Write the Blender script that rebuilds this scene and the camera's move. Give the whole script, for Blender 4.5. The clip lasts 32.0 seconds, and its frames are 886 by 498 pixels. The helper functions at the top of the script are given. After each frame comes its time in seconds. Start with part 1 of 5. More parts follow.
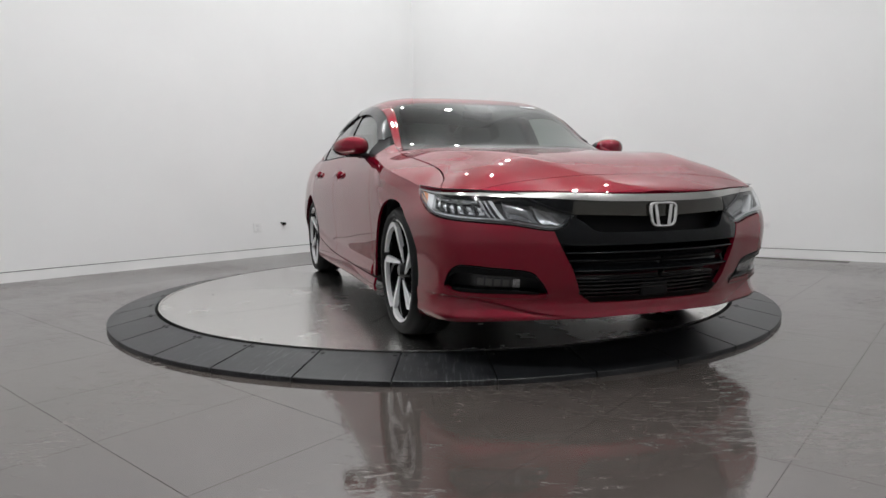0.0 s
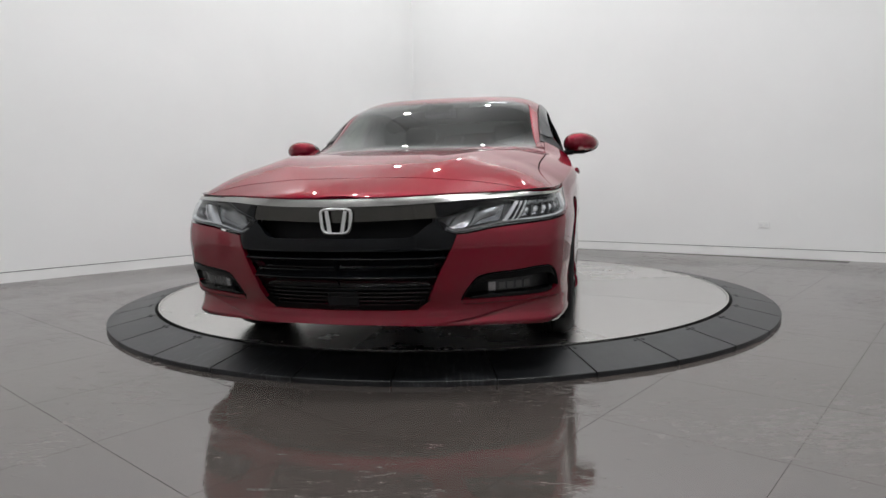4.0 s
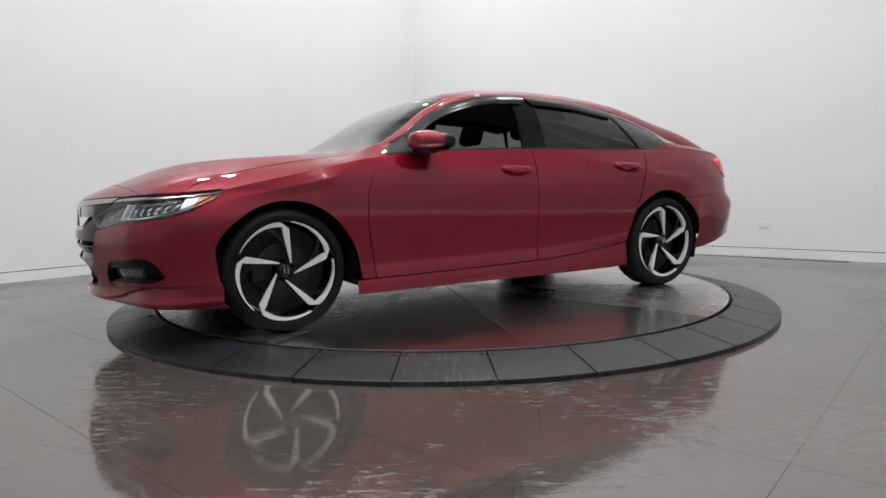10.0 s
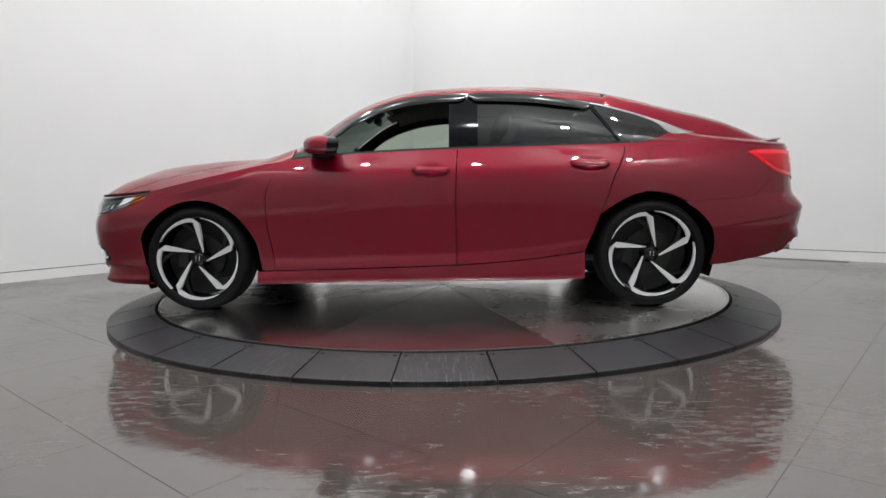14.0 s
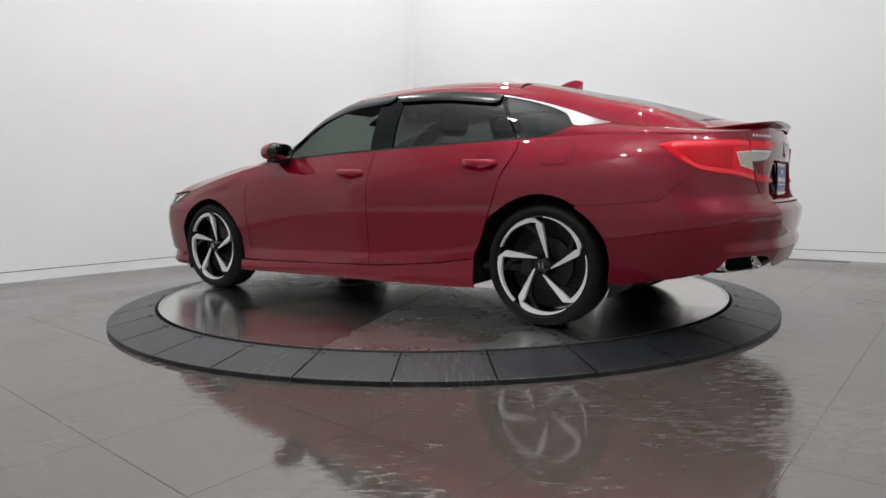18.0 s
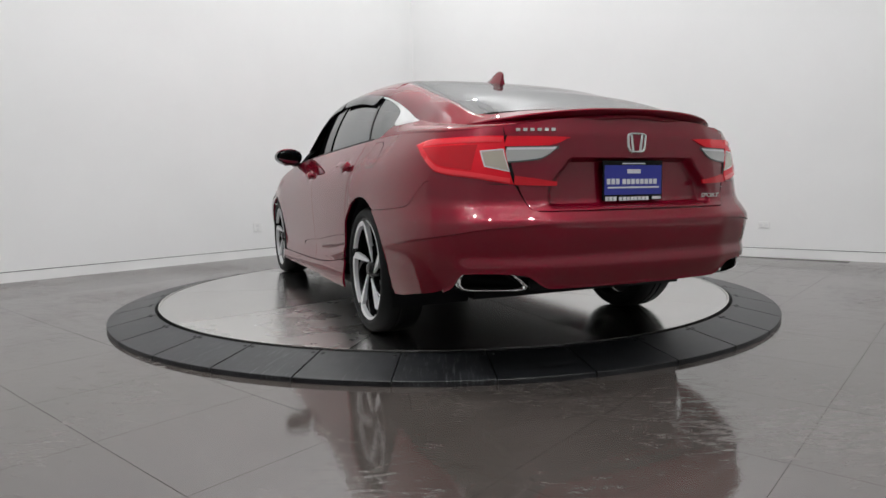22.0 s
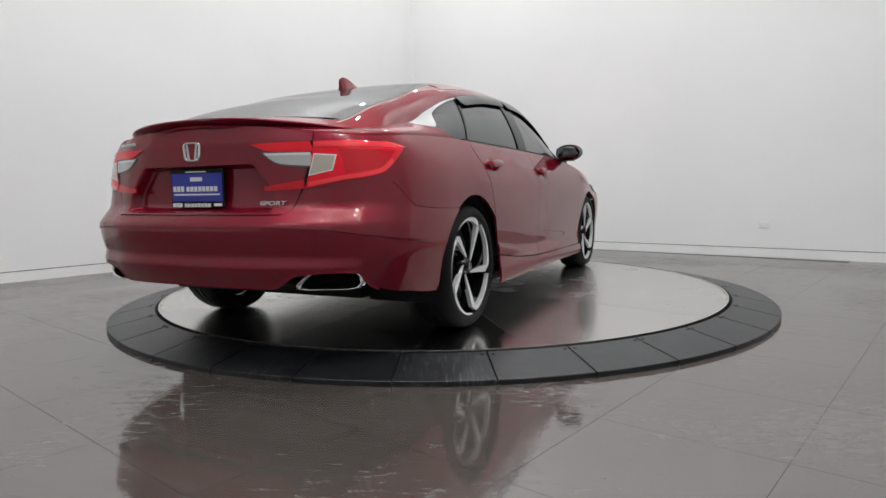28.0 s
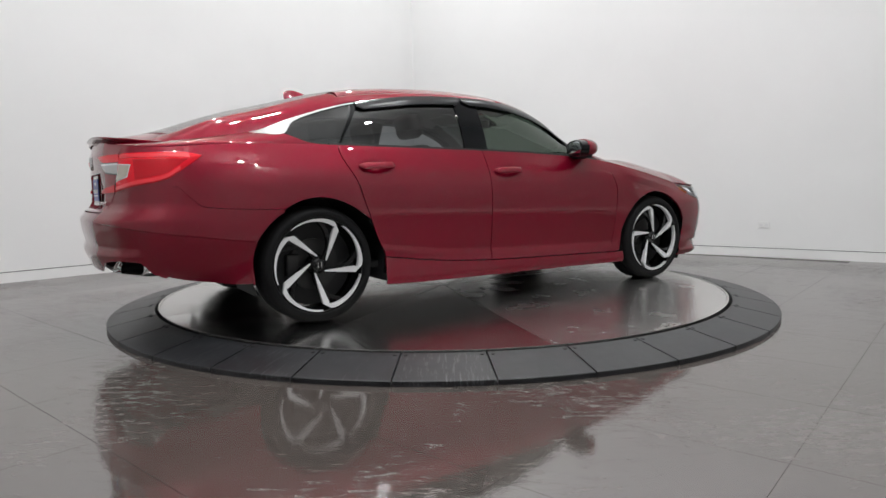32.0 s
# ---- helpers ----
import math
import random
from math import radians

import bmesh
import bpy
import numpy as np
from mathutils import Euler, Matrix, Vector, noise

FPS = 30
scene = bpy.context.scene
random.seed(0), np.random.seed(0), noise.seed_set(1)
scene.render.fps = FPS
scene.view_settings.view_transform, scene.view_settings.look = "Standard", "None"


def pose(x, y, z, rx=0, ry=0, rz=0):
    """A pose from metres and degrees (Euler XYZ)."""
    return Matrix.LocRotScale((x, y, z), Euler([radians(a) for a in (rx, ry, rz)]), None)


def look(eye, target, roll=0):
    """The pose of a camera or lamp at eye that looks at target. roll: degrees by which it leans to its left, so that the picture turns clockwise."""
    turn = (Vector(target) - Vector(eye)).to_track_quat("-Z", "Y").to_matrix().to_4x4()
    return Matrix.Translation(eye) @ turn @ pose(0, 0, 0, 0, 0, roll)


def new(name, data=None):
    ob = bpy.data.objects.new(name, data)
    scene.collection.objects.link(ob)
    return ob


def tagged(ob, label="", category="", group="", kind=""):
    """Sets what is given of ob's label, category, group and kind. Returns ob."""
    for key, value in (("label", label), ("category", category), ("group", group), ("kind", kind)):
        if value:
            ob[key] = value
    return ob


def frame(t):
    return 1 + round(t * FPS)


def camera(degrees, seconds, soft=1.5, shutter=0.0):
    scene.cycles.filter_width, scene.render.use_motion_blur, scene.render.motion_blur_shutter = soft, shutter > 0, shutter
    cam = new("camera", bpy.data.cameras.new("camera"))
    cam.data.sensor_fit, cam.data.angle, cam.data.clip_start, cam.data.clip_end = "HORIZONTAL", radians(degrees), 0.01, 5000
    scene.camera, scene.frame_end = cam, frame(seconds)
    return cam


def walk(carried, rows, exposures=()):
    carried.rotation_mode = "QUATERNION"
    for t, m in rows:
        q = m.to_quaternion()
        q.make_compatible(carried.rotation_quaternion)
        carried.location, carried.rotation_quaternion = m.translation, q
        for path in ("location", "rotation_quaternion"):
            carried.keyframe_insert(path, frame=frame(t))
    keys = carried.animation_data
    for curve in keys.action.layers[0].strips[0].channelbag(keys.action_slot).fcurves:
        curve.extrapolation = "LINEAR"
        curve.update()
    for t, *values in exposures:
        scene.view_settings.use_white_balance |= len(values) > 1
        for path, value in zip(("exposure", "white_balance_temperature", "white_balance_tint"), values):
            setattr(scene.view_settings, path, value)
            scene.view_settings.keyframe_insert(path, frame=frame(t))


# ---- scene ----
cam = camera(69.848, 32.0)
EYE = Vector((-0.020, -4.913, 0.8235))
PITCH, YAW = radians(-5.457), radians(0.253)
AIM = EYE + Vector((math.sin(YAW) * math.cos(PITCH), math.cos(YAW) * math.cos(PITCH), math.sin(PITCH)))
VIEW = look(EYE, AIM, -0.975)
walk(cam, [(0.0, VIEW), (32.0, VIEW)], [(0.0, 0.0), (5.0, 0.0), (10.0, 0.1), (14.5, 0.14), (19.0, 0.08), (24.5, 0.0), (28.0, 0.04), (32.0, 0.1)])

# ---- light: a closed white showroom lit by downlights and a few added, unseen globe lamps ----
world = bpy.data.worlds.new("world")
world.use_nodes = True
world.node_tree.nodes["Background"].inputs[0].default_value = (1, 1, 1, 1)
world.node_tree.nodes["Background"].inputs[1].default_value = 0.02
scene.world = world
scene.view_settings.exposure = 0.0
ROOM_H = 6.4
DOWNLIGHTS = [(x, y) for y in (-4.9, -1.8, 1.6) for x in (-2.9, 0.0, 2.9)]
# added globes: four fill ceiling and upper walls, two brighten the far corner
ADDED_PENDANTS = [(-1.6, -4.2, 5.7, 92), (1.6, -4.2, 5.7, 92), (-1.6, -0.4, 5.7, 92), (1.6, -0.4, 5.7, 92), (-0.9, 3.1, 5.0, 40), (0.55, 3.3, 5.0, 48)]


def ceiling_lamp(x, y, z, kind, power):
    data = bpy.data.lights.new("ceiling_lamp", kind)
    data.energy, data.color = power, (0.975, 0.99, 1.0)
    if kind == "AREA":
        data.shape, data.size, data.spread = "DISK", 0.13, radians(130)
    else:
        data.shadow_soft_size = 0.06
    ob = new("ceiling_lamp", data)
    ob.location = (x, y, z)


for lx, ly in DOWNLIGHTS:
    ceiling_lamp(lx, ly, ROOM_H - 0.04, "AREA", 33)
for lx, ly, lz, power in ADDED_PENDANTS:
    ceiling_lamp(lx, ly, lz, "POINT", power * 0.80)


# ---- materials ----
def material(name, base, rough=0.5, metal=0.0, coat=0.0, coat_rough=0.03, spec=0.5, ior=1.5):
    m = bpy.data.materials.new(name)
    m.use_nodes = True
    b = m.node_tree.nodes["Principled BSDF"]
    b.inputs["Base Color"].default_value = (*base, 1)
    b.inputs["Roughness"].default_value = rough
    b.inputs["Metallic"].default_value = metal
    b.inputs["Coat Weight"].default_value = coat
    b.inputs["Coat Roughness"].default_value = coat_rough
    b.inputs["Specular IOR Level"].default_value = spec
    b.inputs["IOR"].default_value = ior
    return m


def link(m, a, b):
    m.node_tree.links.new(a, b)


def bsdf(m):
    return m.node_tree.nodes["Principled BSDF"]


def ramp(m, fac, stops):
    r = m.node_tree.nodes.new("ShaderNodeValToRGB")
    e = r.color_ramp.elements
    while len(e) < len(stops):
        e.new(0.5)
    for el, (p, c) in zip(e, stops):
        el.position, el.color = p, (*c, 1)
    link(m, fac, r.inputs[0])
    return r


def noise_tex(m, scale, detail=4.0, rough=0.55, space="Object", stretch=None):
    co = m.node_tree.nodes.new("ShaderNodeNewGeometry" if space == "Position" else "ShaderNodeTexCoord")
    n = m.node_tree.nodes.new("ShaderNodeTexNoise")
    n.inputs["Scale"].default_value, n.inputs["Detail"].default_value, n.inputs["Roughness"].default_value = scale, detail, rough
    if stretch:
        mp = m.node_tree.nodes.new("ShaderNodeMapping")
        mp.inputs["Scale"].default_value = stretch
        link(m, co.outputs[space], mp.inputs["Vector"])
        link(m, mp.outputs["Vector"], n.inputs["Vector"])
    else:
        link(m, co.outputs[space], n.inputs["Vector"])
    return n


def bump(m, height, strength, distance=0.001):
    b = m.node_tree.nodes.new("ShaderNodeBump")
    b.inputs["Strength"].default_value, b.inputs["Distance"].default_value = strength, distance
    link(m, height, b.inputs["Height"])
    link(m, b.outputs["Normal"], bsdf(m).inputs["Normal"])


def vary(m, scale, a, b, detail=5.0, lo=0.35, hi=0.65, target="Base Color", stretch=None):
    n = noise_tex(m, scale, detail, stretch=stretch)
    r = ramp(m, n.outputs["Fac"], [(lo, a), (hi, b)])
    link(m, r.outputs["Color"], bsdf(m).inputs[target])
    return n


wall_mat = material("wall_paint", (0.8, 0.8, 0.79), 0.55)
n_ = vary(wall_mat, 0.5, (0.79, 0.79, 0.785), (0.83, 0.83, 0.825))
bump(wall_mat, noise_tex(wall_mat, 180, 3).outputs["Fac"], 0.05)
base_mat = material("baseboard_paint", (0.82, 0.82, 0.81), 0.4)
vary(base_mat, 2.0, (0.78, 0.78, 0.77), (0.84, 0.84, 0.83))
# near-black: the shade of open joints is put into the colour
gap_mat = material("shadow_gap", (0.05, 0.05, 0.05), 0.7)
ceil_mat = material("ceiling_paint", (0.82, 0.82, 0.82), 0.8)
vary(ceil_mat, 1.0, (0.80, 0.80, 0.80), (0.84, 0.84, 0.835))
# grey put on the unseen walls to darken what the car reflects
unseen_wall_mat = material("unseen_wall_dimmed", (0.40, 0.40, 0.40), 0.6)
vary(unseen_wall_mat, 0.6, (0.38, 0.38, 0.38), (0.42, 0.42, 0.418))
lamp_ring_mat = material("lamp_trim", (0.75, 0.75, 0.75), 0.35)


def floor_material(name, dull):
    m = material(name, (0.06, 0.055, 0.05), 0.1, ior=2.2)
    info = m.node_tree.nodes.new("ShaderNodeObjectInfo")
    big = noise_tex(m, 1.3, 6, 0.6, "Position")
    r = ramp(m, big.outputs["Fac"], [(0.3, (0.060, 0.0500, 0.0450)), (0.7, (0.080, 0.0685, 0.0620))])
    mix = m.node_tree.nodes.new("ShaderNodeMix")
    mix.data_type, mix.blend_type = "RGBA", "MULTIPLY"
    mix.inputs["Factor"].default_value = 1.0
    tone = ramp(m, info.outputs["Random"], [(0.0, (0.95, 0.95, 0.95)), (1.0, (1.04, 1.04, 1.04))])
    link(m, r.outputs["Color"], mix.inputs["A"])
    link(m, tone.outputs["Color"], mix.inputs["B"])
    link(m, mix.outputs["Result"], bsdf(m).inputs["Base Color"])
    # scuffs: worn patches that blur the gloss, and a slight waviness of the polish
    sc = noise_tex(m, 21.0, 12, 0.80, "Position", (0.5, 1.4, 1.0))
    wear = noise_tex(m, 0.9, 3, 0.5, "Position")
    ad = m.node_tree.nodes.new("ShaderNodeMath")
    ad.operation = "MULTIPLY_ADD"
    link(m, wear.outputs["Fac"], ad.inputs[0])
    ad.inputs[1].default_value = 0.5
    link(m, sc.outputs["Fac"], ad.inputs[2])
    rr = ramp(m, ad.outputs[0], [(p, (v + dull,) * 3) for p, v in ((0.66, 0.050), (0.786, 0.070), (0.793, 0.22), (0.94, 0.38))])
    link(m, rr.outputs["Color"], bsdf(m).inputs["Roughness"])
    wavy = noise_tex(m, 16.0, 6, 0.6, "Position")
    bump(m, wavy.outputs["Fac"], 0.17, 0.002)
    return m


tile_mat = floor_material("polished_porcelain", 0.0)
tile_dull_mat = floor_material("unpolished_porcelain", 0.1)
grout_mat = material("grout", (0.10, 0.093, 0.088), 0.7)


# ---- mesh tools ----
def part(name, bm, mat, parent, label="", smooth=False):
    me = bpy.data.meshes.new(name)
    bm.normal_update()
    if smooth:
        for f in bm.faces:
            f.smooth = True
    bm.to_mesh(me)
    bm.free()
    me.materials.append(mat)
    ob = new(name, me)
    ob.parent = parent
    if label:
        ob["label"] = label
    return ob


def thing(name, label, category, group="", kind=""):
    return tagged(new(name), label, category, group, kind)


def add_box(bm, lo, hi, bevel=0.0, m=None):
    x0, y0, z0 = lo
    x1, y1, z1 = hi
    v = [bm.verts.new(p) for p in ((x0, y0, z0), (x1, y0, z0), (x1, y1, z0), (x0, y1, z0), (x0, y0, z1), (x1, y0, z1), (x1, y1, z1), (x0, y1, z1))]
    fs = [bm.faces.new([v[i] for i in q]) for q in ((3, 2, 1, 0), (4, 5, 6, 7), (0, 1, 5, 4), (1, 2, 6, 5), (2, 3, 7, 6), (3, 0, 4, 7))]
    if bevel:
        es = list({e for f in fs for e in f.edges})
        out = bmesh.ops.bevel(bm, geom=es, offset=bevel, segments=2, profile=0.5, affect="EDGES")
        v = list({q for f in out["faces"] for q in f.verts} | {q for q in v if q.is_valid})
    if m is not None:
        bmesh.ops.transform(bm, matrix=m, verts=v)
    return v


def box_part(name, lo, hi, mat, parent, bevel=0.0, label=""):
    bm = bmesh.new()
    add_box(bm, lo, hi, bevel)
    return part(name, bm, mat, parent, label)


def add_lathe(bm, profile, n=48, axis="z", centre=(0, 0, 0), close=False, start=0.0, sweep=2 * math.pi):
    """Spin (r, h) pairs round an axis."""
    full = abs(sweep - 2 * math.pi) < 1e-6
    cols = n if full else n + 1
    grid = []
    for i in range(cols):
        a = start + sweep * i / n
        c, s = math.cos(a), math.sin(a)
        row = []
        for r, h in profile:
            p = {"z": (r * c, r * s, h), "y": (r * c, h, r * s), "x": (h, r * c, r * s)}[axis]
            row.append(bm.verts.new(Vector(p) + Vector(centre)))
        grid.append(row)
    k = len(profile)
    for i in range(n):
        a, b = grid[i], grid[(i + 1) % cols]
        for j in range(k if close else k - 1):
            q = [a[j], b[j], b[(j + 1) % k], a[(j + 1) % k]]
            bm.faces.new(q if axis != "y" else q[::-1])
    if not full and close:
        bm.faces.new(grid[0])
        bm.faces.new(grid[-1][::-1])
    return grid


def interp(pts):
    """A smooth monotone curve through (t, value...) rows."""
    if pts[0][0] > pts[-1][0]:
        pts = pts[::-1]
    t = [float(p[0]) for p in pts]
    cols = []
    for c in range(1, len(pts[0])):
        y = [float(p[c]) for p in pts]
        h = [t[i + 1] - t[i] for i in range(len(t) - 1)]
        d = [(y[i + 1] - y[i]) / h[i] for i in range(len(h))]
        s = [d[0]]
        for i in range(1, len(h)):
            w1, w2 = 2 * h[i] + h[i - 1], h[i] + 2 * h[i - 1]
            s.append((w1 + w2) / (w1 / d[i - 1] + w2 / d[i]) if d[i - 1] * d[i] > 0 else 0.0)
        s.append(d[-1])
        cols.append((y, s))

    def f(x):
        x = min(max(x, t[0]), t[-1])
        i = min(max(sum(1 for q in t if q < x) - 1, 0), len(t) - 2)
        hh = t[i + 1] - t[i]
        u = (x - t[i]) / hh
        a, b, c, e = (1 + 2 * u) * (1 - u) ** 2, u * (1 - u) ** 2 * hh, u * u * (3 - 2 * u), u * u * (u - 1) * hh
        r = [a * y[i] + b * s[i] + c * y[i + 1] + e * s[i + 1] for y, s in cols]
        return r[0] if len(r) == 1 else r
    return f


def lerp(a, b, t):
    return a + (b - a) * t


# ---- the room ----
# two long white walls meet in a corner behind the turntable, two unseen ones, dimmed to grey, close the room behind the
# camera
ROOM = [((-0.40, 5.16), 0.02), ((-6.81, -1.86), 0.3), ((0.3, -8.6), 0.3), ((6.74, -0.32), 0.3)]


def room_ring(off):
    """The room's outline with slightly rounded corners, moved outwards by off."""
    n = len(ROOM)
    out = []
    for i in range(n):
        c, r = Vector(ROOM[i][0]), ROOM[i][1]
        a, b = Vector(ROOM[i - 1][0]), Vector(ROOM[(i + 1) % n][0])
        da, db = (c - a).normalized(), (b - c).normalized()
        na, nb = Vector((da.y, -da.x)), Vector((db.y, -db.x))
        half = (na + nb).normalized()
        k = half.dot(na)
        centre = c - half * (r / k)
        for t in range(9):
            d = na.lerp(nb, t / 8).normalized()
            out.append(centre + d * (r + off))
    return out


def ring_solid(name, profile, mat, kind, label, category):
    """A strip that follows the room's outline; profile: (outwards, height) pairs, closed."""
    bm = bmesh.new()
    rows = [[bm.verts.new((p.x, p.y, z)) for p in room_ring(o)] for o, z in profile]
    m = len(rows[0])
    for j in range(len(rows)):
        a, b = rows[j], rows[(j + 1) % len(rows)]
        for i in range(m):
            bm.faces.new([a[i], a[(i + 1) % m], b[(i + 1) % m], b[i]])
    bmesh.ops.recalc_face_normals(bm, faces=bm.faces)
    ob = part(name, bm, mat, None)
    for f in ob.data.polygons:
        f.use_smooth = abs(f.normal.z) < 0.5
    ob.data.set_sharp_from_angle(angle=radians(30))
    return tagged(ob, label, category, kind=kind)


wall_ob = ring_solid("wall_round", [(0.0, 0.105), (0.2, 0.105), (0.2, ROOM_H + 0.1), (0.0, ROOM_H + 0.1)], wall_mat, "structure", "smooth white showroom wall, dimmed to grey on its unseen back sides", "wall")
wall_ob.data.materials.append(unseen_wall_mat)
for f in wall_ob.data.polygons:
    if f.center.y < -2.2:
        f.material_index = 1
ring_solid("baseboard", [(-0.004, 0.0), (0.15, 0.0), (0.15, 0.097), (-0.004, 0.097)], base_mat, "structure", "flush white painted baseboard", "baseboard")
ring_solid("trim", [(0.02, 0.097), (0.15, 0.097), (0.15, 0.105), (0.02, 0.105)], gap_mat, "structure", "dark shadow gap above the baseboard", "trim")
bm = bmesh.new()
add_box(bm, (-7.2, -9.0, ROOM_H), (7.2, 5.6, ROOM_H + 0.15))
tagged(part("ceiling", bm, ceil_mat, None), "plain white painted showroom ceiling", "ceiling", kind="structure")
bm = bmesh.new()
add_box(bm, (-7.4, -9.2, -0.2), (7.4, 5.8, -0.002))
floor = tagged(part("floor", bm, grout_mat, None), "polished grey brown porcelain tile floor", "floor", kind="structure")


# ---- turntable ----
DISC_Z, DISC_R, RING_IN, RING_OUT = 0.076, 2.038, 2.056, 2.336
rubber_mat = material("ramp_rubber", (0.012, 0.0128, 0.0145), 0.40)
nn = noise_tex(rubber_mat, 7.0, 8, 0.7)
rr_ = ramp(rubber_mat, nn.outputs["Fac"], [(0.42, (0.007, 0.0076, 0.009)), (0.62, (0.016, 0.017, 0.0195)), (0.74, (0.036, 0.038, 0.042))])
# dried scuffs: thin light streaks along the slope, on some segments more than on others
sk = noise_tex(rubber_mat, 26.0, 5, 0.65, stretch=(0.35, 3.0, 1.0))
big_ = noise_tex(rubber_mat, 3.5, 2, 0.5, space="Object")
oi_r = rubber_mat.node_tree.nodes.new("ShaderNodeObjectInfo")
g1 = rubber_mat.node_tree.nodes.new("ShaderNodeMath")
g1.operation, g1.inputs[1].default_value = "MULTIPLY_ADD", 0.16
link(rubber_mat, oi_r.outputs["Random"], g1.inputs[0])
link(rubber_mat, sk.outputs["Fac"], g1.inputs[2])
g2 = rubber_mat.node_tree.nodes.new("ShaderNodeMath")
g2.operation, g2.inputs[1].default_value = "MULTIPLY_ADD", 0.25
link(rubber_mat, big_.outputs["Fac"], g2.inputs[0])
link(rubber_mat, g1.outputs[0], g2.inputs[2])
sf = ramp(rubber_mat, g2.outputs[0], [(0.80, (0, 0, 0)), (0.88, (0.5, 0.5, 0.5)), (0.97, (1, 1, 1))])
mx_ = rubber_mat.node_tree.nodes.new("ShaderNodeMix")
mx_.data_type = "RGBA"
link(rubber_mat, sf.outputs["Color"], mx_.inputs["Factor"])
link(rubber_mat, rr_.outputs["Color"], mx_.inputs["A"])
mx_.inputs["B"].default_value = (0.085, 0.088, 0.093, 1)
link(rubber_mat, mx_.outputs["Result"], bsdf(rubber_mat).inputs["Base Color"])
bump(rubber_mat, noise_tex(rubber_mat, 120, 4).outputs["Fac"], 0.18, 0.001)
steel_mat = material("brushed_steel", (0.62, 0.61, 0.59), 0.16, metal=1.0)
ns = noise_tex(steel_mat, 3.0, 6, 0.6)
rs = ramp(steel_mat, ns.outputs["Fac"], [(0.3, (0.095, 0.095, 0.095)), (0.7, (0.155, 0.155, 0.155))])
oi = steel_mat.node_tree.nodes.new("ShaderNodeObjectInfo")
md = steel_mat.node_tree.nodes.new("ShaderNodeMath")
md.operation = "MULTIPLY_ADD"
link(steel_mat, oi.outputs["Random"], md.inputs[0])
md.inputs[1].default_value = 0.16
link(steel_mat, rs.outputs["Color"], md.inputs[2])
link(steel_mat, md.outputs[0], bsdf(steel_mat).inputs["Roughness"])
bump(steel_mat, noise_tex(steel_mat, 60, 3, stretch=(1, 0.05, 1)).outputs["Fac"], 0.03, 0.0005)
bolt_mat = material("bolt_steel", (0.03, 0.03, 0.03), 0.5, metal=0.6)
edge_mat = material("disc_edge_steel", (0.7, 0.69, 0.66), 0.25, metal=1.0)

ramp_ring = thing("turntable_ramp", "black rubber segmented ramp ring on the tile floor", "ramp")
SEG = 33
seg_ang = 2 * math.pi / SEG
SEG_TURN = radians(-79.4)


def ramp_segment():
    bm = bmesh.new()
    n = 8
    g = 0.0042
    prof = [(RING_IN, 0.0), (RING_IN, 0.070), (RING_IN + 0.006, 0.074), (RING_OUT - 0.002, 0.0245), (RING_OUT, 0.0225), (RING_OUT, 0.0)]
    cols = []
    for i in range(n + 1):
        col = []
        for r, z in prof:
            a = -seg_ang / 2 + g / r + (seg_ang - 2 * g / r) * i / n
            col.append(bm.verts.new((r * math.cos(a), r * math.sin(a), z)))
        cols.append(col)
    k = len(prof)
    for i in range(n):
        for j in range(k):
            bm.faces.new([cols[i][j], cols[i + 1][j], cols[i + 1][(j + 1) % k], cols[i][(j + 1) % k]])
    bm.faces.new(cols[0][::-1])
    bm.faces.new(cols[-1])
    bmesh.ops.recalc_face_normals(bm, faces=bm.faces)
    return bm


# dark backing added under the segments so that their seams read as shaded
bm = bmesh.new()
add_lathe(bm, [(RING_IN + 0.006, 0.0), (RING_IN + 0.006, 0.055), (RING_OUT - 0.02, 0.008), (RING_OUT - 0.02, 0.0)], 96, close=True)
bmesh.ops.recalc_face_normals(bm, faces=bm.faces)
part("ramp_seam_shade", bm, gap_mat, ramp_ring)
seg_first = part("ramp_segment", ramp_segment(), rubber_mat, ramp_ring)
bm = bmesh.new()
add_lathe(bm, [(0.0, 0.003), (0.008, 0.003), (0.010, 0.0)], 12)
for f in bm.faces:
    f.normal_flip()
bolt_first = part("bolt", bm, bolt_mat, ramp_ring)
for i in range(SEG):
    a = SEG_TURN + seg_ang * i
    if i:
        seg_ob = new("ramp_segment", seg_first.data)
        seg_ob.parent = ramp_ring
    else:
        seg_ob = seg_first
    seg_ob.rotation_euler.z = a
    for side in (-1, 1):
        b_ang = a + side * (seg_ang / 2 - 0.012)
        bo = bolt_first if (i == 0 and side == -1) else new("bolt", bolt_first.data)
        bo.parent = ramp_ring
        bo.location = ((RING_IN + 0.035) * math.cos(b_ang), (RING_IN + 0.035) * math.sin(b_ang), 0.0695)
        bo.rotation_euler = (0, radians(9), b_ang)

turntable = thing("turntable", "round polished steel turntable disc inside the black ramp ring", "turntable")
bm = bmesh.new()
add_lathe(bm, [(DISC_R - 0.014, 0.0), (DISC_R - 0.014, DISC_Z - 0.004), (0.0, DISC_Z - 0.004)], 96)
bmesh.ops.recalc_face_normals(bm, faces=bm.faces)
part("disc_base", bm, gap_mat, turntable)


